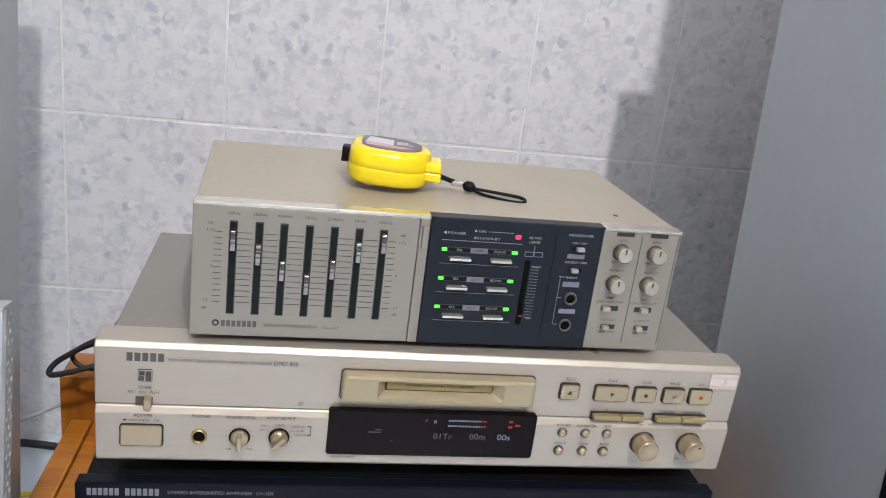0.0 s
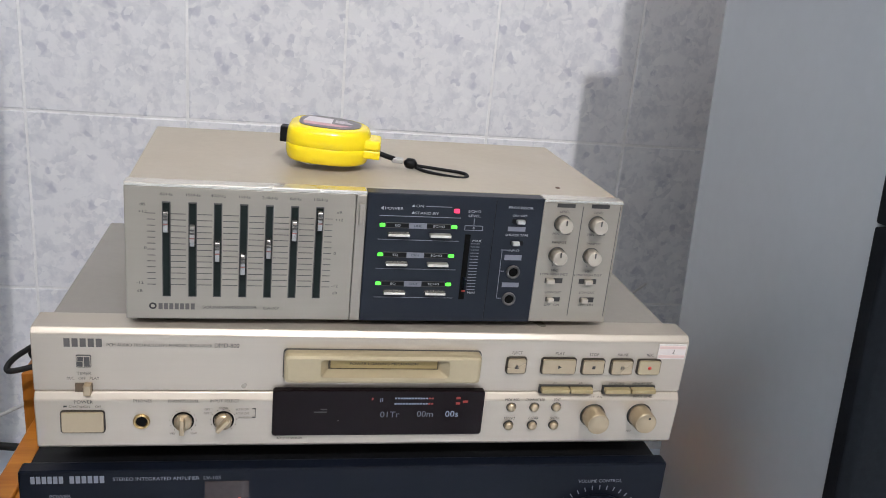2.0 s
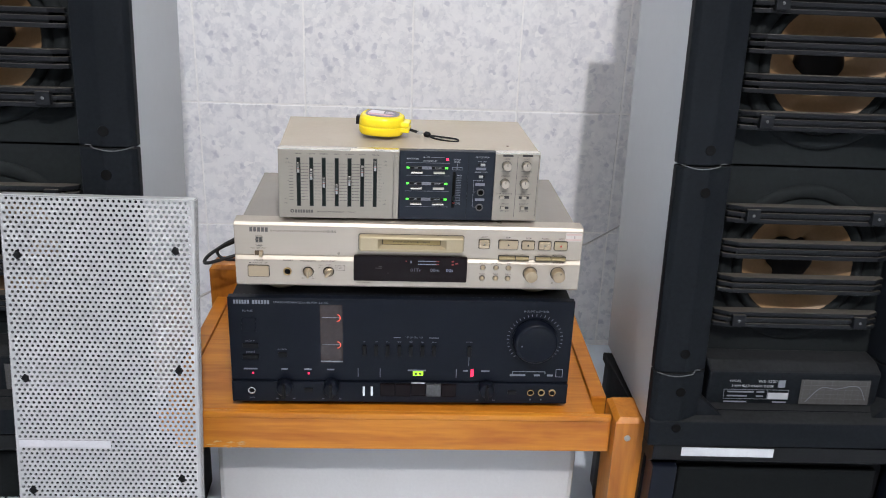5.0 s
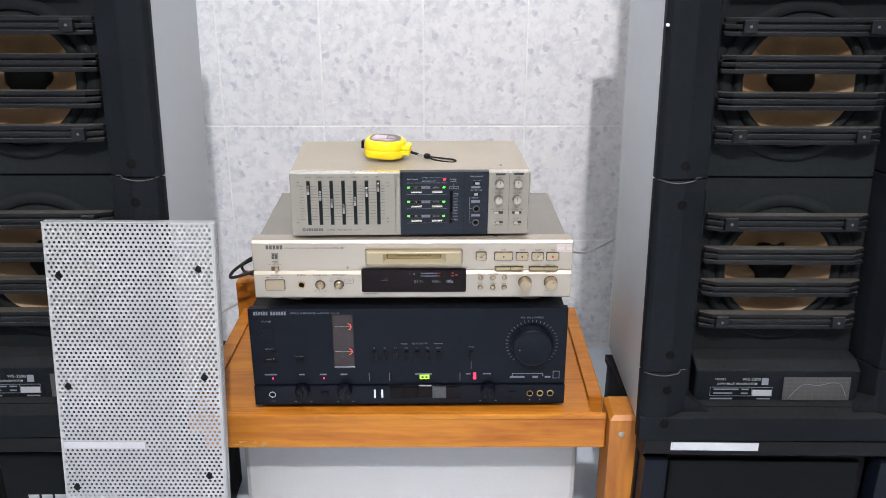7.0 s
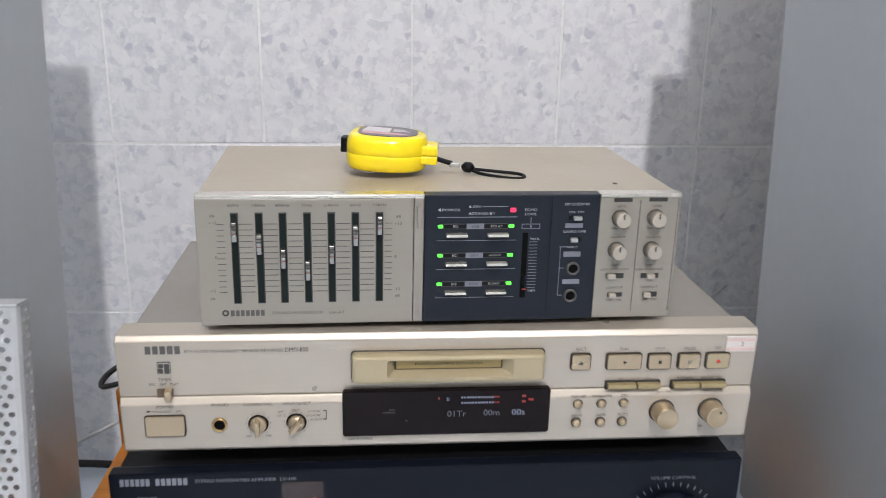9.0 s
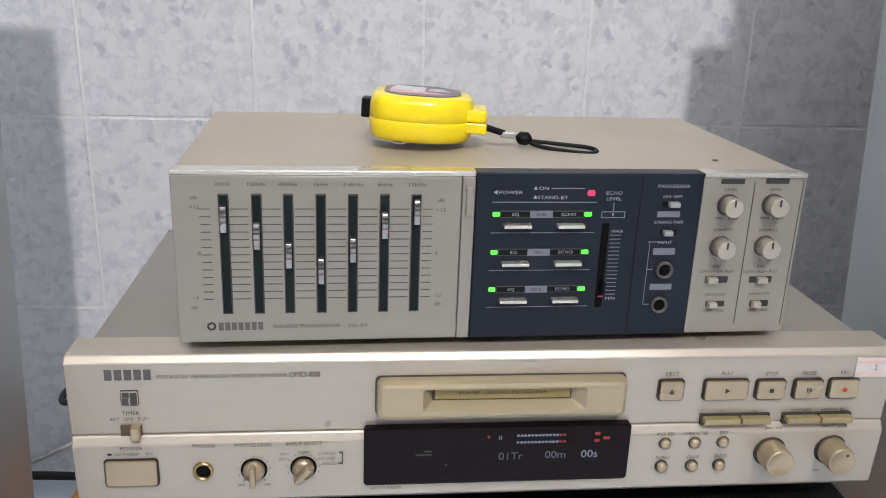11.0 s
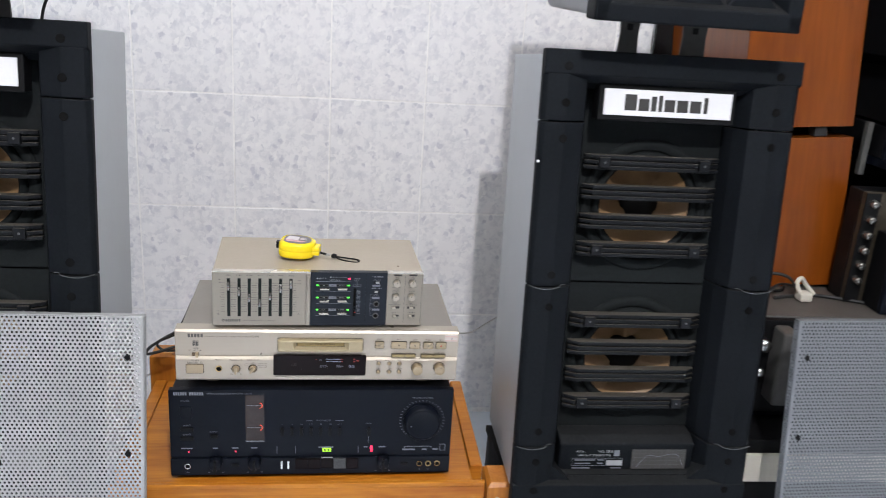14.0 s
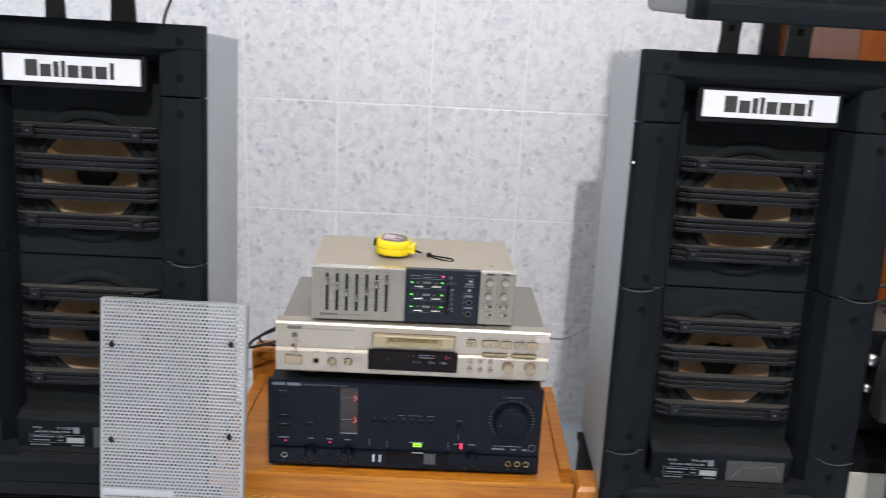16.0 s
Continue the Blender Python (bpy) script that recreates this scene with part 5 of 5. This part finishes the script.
text("INPUT", 0.0857, 0.0517, 0.0018, WHITE_INK, eq, YN - 0.0003, 1.5)
for r, left in (((0.0818, 0.0918, 0.0707, 0.0738), 1), ((0.0825, 0.0914, 0.0556, 0.0587), 0)):
    slab("switch_slot", r, 0.0003, BLACK, eq, YN)
    w = (r[1] - r[0]) * 0.55
    slab("switch_lever", (r[0] + 0.001 + 0.002 * left, r[0] + 0.001 + 0.002 * left + w, r[2] + 0.0003, r[3] - 0.0002), 0.0035, KEY_GREY, eq, YN, 0.0005, "pale slide switch")
for r in ((0.0798, 0.0917, 0.0653, 0.0684), (0.0799, 0.0916, 0.0450, 0.0486), (0.0804, 0.0921, 0.0256, 0.0288)):
    printed("field_label", r, LILAC, eq, YN)
for r in ((0.0775, 0.0778, 0.0172, 0.0522), (0.0767, 0.0820, 0.0518, 0.0522), (0.0774, 0.0808, 0.0368, 0.0372), (0.0782, 0.0809, 0.0172, 0.0176)):
    printed("print_line", r, DIM_INK, eq, YN)
jack(0.0868, 0.0367, 0.0046, eq, YN, DUSTY_GREY, "black-holed microphone socket")
jack(0.0862, 0.0172, 0.0046, eq, YN, DUSTY_GREY, "black-holed microphone socket")
# right panel
printed("panel_line", (0.1300, 0.1304, 0.0048, 0.0838), GREY_INK, eq)
printed("panel_line", (0.1563, 0.1567, 0.0045, 0.0851), GREY_INK, eq)
for r in ((0.1119, 0.1245, 0.0827, 0.0854), (0.1360, 0.1486, 0.0829, 0.0856)):
    printed("black_label", r, INK, eq)
for words, p in (("LEVEL", (0.1177, 0.0797)), ("LEVEL", (0.1418, 0.0799)), ("MIN   MAX", (0.1175, 0.0643)), ("MIN   MAX", (0.1422, 0.0644)), ("PANPOT", (0.1168, 0.0581)), ("PANPOT", (0.1415, 0.0578)), ("L     R", (0.1174, 0.0420)), ("L     R", (0.1419, 0.0417)), ("MIC", (0.1161, 0.0380)), ("MIC", (0.1407, 0.0377)), ("LOW HIGH INST", (0.1163, 0.0352)), ("LOW HIGH INST", (0.1408, 0.0350)), ("LOWCUT", (0.1174, 0.0220)), ("LOWCUT", (0.1421, 0.0221)), ("OFF   ON", (0.1176, 0.0127)), ("OFF   ON", (0.1424, 0.0128))):
    text(words, p[0], p[1], 0.0019, GREY_INK, eq, -0.0003, 1.45)
for p in ((0.1171, 0.0716), (0.1413, 0.0718), (0.1162, 0.0491), (0.1406, 0.0492)):
    part("knob_ring", ring(p[0], p[1], 0.0052, 0.0058, 0.0006), GREY_INK, eq)
    k = part("dial_knob", lathe([(0.0052, -0.001), (0.0050, 0.0078), (0.0049, 0.0082), (0.0046, 0.0085), (0.00455, 0.0085), (0.0040, 0.0084), (0, 0.0084)], facing(p[0], p[1]), 28), SILVER, eq, "small silver dial knob")
    part("pointer", box(p[0] - 0.0004, p[0] + 0.0004, -0.0089, -0.0083, p[1] + 0.001, p[1] + 0.0046), GREY_INK, k)
for r, s in (((0.1105, 0.1230, 0.0288, 0.0324), 0), ((0.1351, 0.1476, 0.0286, 0.0322), 1), ((0.1128, 0.1231, 0.0152, 0.0184), 0), ((0.1375, 0.1478, 0.0149, 0.0185), 0)):
    slab("switch_slot", r, 0.0003, INK, eq)
    w = (r[1] - r[0]) * 0.45
    x = r[0] + 0.0006 + s * 0.003
    slab("switch_lever", (x, x + w, r[2] + 0.0002, r[3] - 0.0002), 0.0034, SILVER, eq, 0.0, 0.0005, "silver slide switch")

# ---- tape measure on the equalizer ----
def tape_outline(s, grow=0.0):
    """The case seen from above: a rounded square that narrows to the mouth at +x."""
    pts = []
    for i in range(48):
        a = 2 * math.pi * i / 48
        c, d = math.cos(a), math.sin(a)
        n = 3.2
        r = 1 / (abs(c) ** n + abs(d) ** n) ** (1 / n)
        x, y = 0.0285 * r * c, 0.0275 * r * d
        if x > 0:
            y *= 1 - 0.30 * (x / 0.0285) ** 2
        pts.append((x * s, y * s))
    return pts


def tape_half(levels):
    bm = bmesh.new()
    rings = [[bm.verts.new((x, y, z)) for x, y in tape_outline(s)] for s, z in levels]
    for a, b in zip(rings, rings[1:]):
        for i in range(48):
            bm.faces.new((a[i], a[(i + 1) % 48], b[(i + 1) % 48], b[i])).smooth = True
    bm.faces.new(rings[0][::-1]), bm.faces.new(rings[-1])
    bmesh.ops.recalc_face_normals(bm, faces=bm.faces[:])
    return bm


TAPE = pose(-0.042, 0.070, 0.8076, 0, 2.0, -6)
tm = thing("tape_measure", "yellow plastic tape measure lying flat on the equalizer", "tape measure", TAPE @ Matrix.Diagonal((1, 1, 0.79, 1)))
low_half = part("lower_half", tape_half([(0.82, 0.0042), (0.92, 0.0050), (0.965, 0.0070), (0.99, 0.0105), (1.0, 0.0150), (1.0, 0.0187), (0.992, 0.0190)]), YELLOW, tm)
up_half = part("upper_half", tape_half([(0.992, 0.0192), (1.0, 0.0195), (1.0, 0.0250), (0.985, 0.0300), (0.945, 0.0335), (0.88, 0.0350), (0.76, 0.0355)]), YELLOW, tm)
part("mouth", box(0.016, 0.0360, -0.0150, 0.0100, 0.0118, 0.0190, 0.0009, 2), YELLOW, low_half)
part("mouth", box(0.016, 0.0358, -0.0150, 0.0100, 0.0192, 0.0278, 0.0022, 3), YELLOW, up_half)
bm = bmesh.new()
bm.faces.new([bm.verts.new((x, y, 0.0356)) for x, y in tape_outline(0.74)])
ex = bmesh.ops.extrude_face_region(bm, geom=bm.faces[:])
for v in ex["geom"]:
    if isinstance(v, bmesh.types.BMVert):
        v.co.z += 0.0004
bmesh.ops.recalc_face_normals(bm, faces=bm.faces[:])
label = part("label", bm, material("dark_label", (0.10, 0.085, 0.095), 0.35), tm, "dark printed label with pink and silver bands")
PINK, SILVER_PRINT = material("pink_band", (0.62, 0.34, 0.36), 0.4), material("silver_band", (0.62, 0.58, 0.60), 0.35)
part("band", prism([(-0.017, -0.013), (0.008, -0.0135), (0.015, -0.008), (-0.0185, -0.004)], 2, 0.0359, 0.0362), PINK, label)
part("band", prism([(-0.0185, -0.0035), (0.001, -0.005), (0.001, 0.012), (-0.016, 0.014)], 2, 0.0359, 0.0362), SILVER_PRINT, label)
for i in range(3):
    part("print_line", box(0.003, 0.015 - i * 0.002, 0.0 + i * 0.0035, 0.0016 + i * 0.0035, 0.0359, 0.03625), SILVER_PRINT, label)
part("lock_tab", box(-0.0335, -0.0275, -0.004, 0.006, 0.0150, 0.0285, 0.0008), BLACK, tm, "black end tab")
clip = bmesh.new()
box(-0.020, 0.010, -0.009, 0.009, 0.0028, 0.0036, 0.0003, 1, clip)
prism([(-0.021, 0.0030), (-0.010, 0.0002), (-0.004, 0.0030), (-0.004, 0.0036), (-0.010, 0.0010), (-0.021, 0.0037)], 1, -0.014, 0.006, 0, clip)
part("belt_clip", clip, CHROME, tm, "steel belt clip")
strap = part("strap", tube([(0.034, -0.004, 0.0155), (0.041, -0.003, 0.0130), (0.046, -0.0015, 0.0112)], 0.0023), BLACK, tm, "black cord wrist strap")
part("clamp", box(0.0445, 0.0525, -0.004, 0.002, 0.0080, 0.0125, 0.0008), KEY_GREY, strap, "silver clamp")
part("knot", lathe([(0.0, -0.0048), (0.0036, -0.0035), (0.0052, 0.0), (0.0036, 0.0035), (0.0, 0.0048)], pose(0.0580, 0.003, 0.0075, 20, 60, 0), 16), BLACK, strap)
part("loop", tube([(0.060, 0.003, 0.0055), (0.068, -0.001, 0.0035), (0.082, -0.006, 0.0030), (0.095, -0.007, 0.0030), (0.0985, -0.0015, 0.0040), (0.094, 0.003, 0.0048), (0.080, 0.004, 0.0052), (0.066, 0.005, 0.0055), (0.060, 0.004, 0.006)], 0.0015), BLACK, strap)

# ---- cables behind the stack ----
def cable(points, r, mat, label):
    return tagged(part("cable", tube(points, r), mat), label, "cable", "cables behind the stack")


cable([(-0.235, 0.245, 0.66), (-0.262, 0.25, 0.60), (-0.292, 0.25, 0.577), (-0.318, 0.255, 0.556), (-0.322, 0.25, 0.546), (-0.300, 0.245, 0.553), (-0.27, 0.25, 0.562), (-0.235, 0.26, 0.57)], 0.0028, RUBBER, "black signal cable looping behind the recorder")
cable([(-0.235, 0.235, 0.62), (-0.27, 0.255, 0.585), (-0.305, 0.265, 0.562), (-0.29, 0.262, 0.548), (-0.24, 0.27, 0.55)], 0.0024, RUBBER, "black signal cable looping behind the recorder")
cable([(-0.20, 0.372, 0.525), (-0.26, 0.385, 0.487), (-0.335, 0.40, 0.439), (-0.42, 0.42, 0.385), (-0.54, 0.50, 0.30), (-0.62, 0.62, 0.22)], 0.0024, CABLE_WHITE, "thin grey-white cable running down behind the table")
cable([(0.18, 0.235, 0.625), (0.242, 0.26, 0.60), (0.30, 0.38, 0.55), (0.36, 0.52, 0.513), (0.45, 0.60, 0.53)], 0.0018, CABLE_WHITE, "thin grey-white cable running behind the recorder")
cable([(-0.75, 0.66, 0.196), (-0.62, 0.655, 0.205), (-0.55, 0.65, 0.215), (-0.47, 0.66, 0.207), (-0.36, 0.66, 0.196), (-0.2, 0.66, 0.195)], 0.006, RUBBER, "thick black cable lying on the floor by the wall")
cable([(-0.60, 0.52, 0.193), (-0.50, 0.545, 0.194), (-0.40, 0.56, 0.193), (-0.30, 0.56, 0.193)], 0.0035, material("yellow_cable", (0.75, 0.50, 0.03), 0.5), "yellow cable lying on the pale floor")

# ---- shelf of equipment beside the loudspeaker ----
def veneer_box(m, width, height, feet):
    """Origin: the lower front corner beside the rack."""
    v = thing("wooden_speaker", "orange wood-veneer speaker cabinet stacked upright", "speaker cabinet", m, "veneer speaker cabinets")
    part("cabinet", box(-width, 0, 0, 0.38, 0, height, 0.002), CABINET_WOOD, v)
    for fx in (-width + 0.03, -0.069):
        for fy in (0.01, 0.35):
            part("foot", box(fx, fx + 0.024, fy, fy + 0.024, -feet, -0.0005, 0.001), RUBBER, v)
    return v


rack = thing("equipment_rack", "dark equipment rack with a pale metal edge", "rack")
part("back_panel", box(0.70, 1.75, 0.652, 0.662, FLOOR + 0.001, 1.75), BLACK, rack)
part("edge_strip", box(0.993, 1.004, 0.262, 0.275, 0.945, 1.045, 0.001), DUSTY_GREY, rack, "pale metal edge")
part("side_panel", box(1.62, 1.64, -0.05, 0.65, FLOOR + 0.001, 1.75), BLACK, rack)
part("shelf", box(1.015, 1.615, 0.20, 0.65, 0.965, 0.980, 0.001), AMP_BLACK, rack)
part("shelf", box(1.015, 1.615, 0.20, 0.65, 1.150, 1.165, 0.001), AMP_BLACK, rack)
part("shelf", box(0.70, 1.615, 0.10, 0.65, 0.520, 0.535, 0.001), AMP_BLACK, rack)
part("upright", box(1.055, 1.075, 0.17, 0.19, FLOOR + 0.001, 0.5195, 0.001), AMP_BLACK, rack)
STACKED = pose(0.991, 0.25, 0.7265, -3, -4, 0)
veneer_box(STACKED, 0.215, 0.290, 0.007)
veneer_box(STACKED @ pose(-0.003, 0, 0.3095), 0.218, 0.57, 0.0192)


def knob_unit(x0, x1, y0, y1, z0, z1, knobs, body, label):
    u = thing("audio_unit", label, "audio unit", None, "units on the rack")
    part("case", box(x0, x1, y0 + 0.012, y1, z0, z1, 0.002), BLACK, u)
    part("front_panel", box(x0, x1, y0, y0 + 0.0115, z0, z1, 0.0015), body, u)
    for kx, kz, r in knobs:
        part("knob", lathe([(r * 1.1, -0.001), (r, 0.004), (r * 0.9, 0.016), (r * 0.8, 0.018), (0, 0.018)], facing(kx, kz, y0), 24), STEEL, u, "chrome knob")
    return u


BRONZE = material("dull_bronze_panel", (0.060, 0.050, 0.036), 0.4, 0.5, vary=0.3, scale=12)
OLIVE = material("dark_olive_panel", (0.016, 0.018, 0.014), 0.35, 0.2, vary=0.4, scale=8)
knob_unit(0.990, 1.55, 0.21, 0.60, 1.1655, 1.42, [(1.006, 1.190, 0.011), (1.006, 1.235, 0.011), (1.006, 1.30, 0.011), (1.06, 1.21, 0.009)], AMP_BLACK, "black audio unit with chrome knobs on the rack shelf")
knob_unit(1.017, 1.56, 0.23, 0.60, 1.0460, 1.148, [(1.12, 1.10, 0.008)], OLIVE, "dark olive audio unit on the rack shelf")
knob_unit(1.017, 1.56, 0.23, 0.60, 0.9805, 1.040, [(1.030 + 0.021 * i, 0.996, 0.005) for i in range(9)], AMP_BLACK, "low black audio unit with a row of small knobs")
bronze = knob_unit(0.966, 1.55, 0.18, 0.235, 0.7195, 0.930, [(0.979, 0.765 + 0.029 * i, 0.008) for i in range(6)], BRONZE, "bronze-fronted audio unit with a column of chrome knobs")
part("knob_strip", box(0.965, 0.994, 0.176, 0.1795, 0.720, 0.929, 0.001), BLACK, bronze)
knob_unit(1.000, 1.50, 0.115, 0.175, 0.7195, 0.862, [(1.014 + 0.003 * i, 0.743 + 0.019 * i, 0.006) for i in range(6)] + [(1.044, 0.781, 0.007), (1.042, 0.747, 0.007), (1.080, 0.805, 0.008), (1.064, 0.765, 0.006)], AMP_BLACK, "black audio unit with rows of chrome knobs")

dusty = thing("dusty_amplifier", "dusty dark amplifier lying under tangled cables", "amplifier")
part("case", box(0.718, 1.56, 0.100, 0.62, 0.5355, 0.718, 0.003), DUSTY_GREY, dusty)
part("front_panel", box(0.715, 1.562, 0.085, 0.0995, 0.5355, 0.715, 0.002), BLACK, dusty)
part("rack_handle", box(0.785, 0.815, 0.040, 0.0845, 0.570, 0.708, 0.006, 3), DUSTY_GREY, dusty, "grey rack handle")
for kz, r in ((0.673, 0.012), (0.622, 0.009)):
    part("knob", lathe([(r, -0.001), (r, 0.012), (r * 0.85, 0.022), (0, 0.023)], facing(0.768, kz, 0.085), 28), CHROME, dusty, "chrome knob")
for pts, r in (([(0.74, 0.20, 0.7215), (0.80, 0.26, 0.7215), (0.86, 0.22, 0.7215), (0.93, 0.30, 0.7215), (1.04, 0.24, 0.7215)], 0.003), ([(0.74, 0.24, 0.7220), (0.78, 0.21, 0.7280), (0.83, 0.25, 0.7240), (0.80, 0.30, 0.7220), (0.86, 0.33, 0.7215)], 0.003), ([(0.83, 0.18, 0.7215), (0.92, 0.20, 0.7215), (1.02, 0.16, 0.7215), (1.10, 0.14, 0.7215)], 0.0035)):
    tagged(part("cable", tube(pts, r), RUBBER), "black cable tangled on the dusty amplifier", "cable", "cables on the dusty amplifier")
for pts, r in (([(0.765, 0.16, 0.7215), (0.775, 0.20, 0.775), (0.800, 0.24, 0.800), (0.840, 0.27, 0.770), (0.870, 0.30, 0.7215)], 0.0026), ([(0.770, 0.22, 0.7215), (0.800, 0.20, 0.760), (0.845, 0.18, 0.765), (0.880, 0.19, 0.735), (0.915, 0.21, 0.7215)], 0.0030), ([(0.780, 0.14, 0.7215), (0.810, 0.16, 0.745), (0.850, 0.20, 0.742), (0.900, 0.24, 0.7260), (0.960, 0.26, 0.7215)], 0.0024)):
    tagged(part("cable", tube(pts, r), RUBBER), "black cable tangled on the dusty amplifier", "cable", "cables on the dusty amplifier")
plug = tagged(part("plug", box(0.874, 0.898, 0.165, 0.190, 0.7192, 0.7360, 0.004, 3), CREAM), "cream plastic plug lying on the dusty amplifier", "plug")
part("cord", tube([(0.878, 0.180, 0.7330), (0.872, 0.185, 0.7500), (0.882, 0.19, 0.7580), (0.895, 0.195, 0.7450), (0.912, 0.19, 0.7270)], 0.0045), CREAM, plug)

deck = thing("lower_unit", "black unit with a cream front strip on the floor", "audio unit")
part("case", box(0.715, 1.50, 0.02, 0.45, FLOOR + 0.001, 0.515, 0.003), BLACK, deck)
part("front_strip", box(0.713, 1.502, 0.012, 0.0195, 0.436, 0.490, 0.001), CREAM, deck, "cream front strip")

# ---- wall tiles ----
TILE_W, TILE_H, TILE_X = 0.2120, 0.2575, -0.0065
TILE_LEAN = pose(0, 0, 0.711, 0, -0.7, 0)
bm = box(0.0017, TILE_W - 0.0017, -0.0042, 0.004, 0.0017, TILE_H - 0.0017, 0.0009, 1)
first = None
for row in range(-2, 8):
    for col in range(-8, 11):
        x, z = TILE_X + col * TILE_W, row * TILE_H
        if first is None:
            first = part("tile", bm, TILE, wall)
            piece = first
        else:
            piece = new("tile", first.data)
            piece.parent = wall
        piece.matrix_basis = TILE_LEAN @ pose(x, WALL + random.uniform(-0.0004, 0.0004), z)
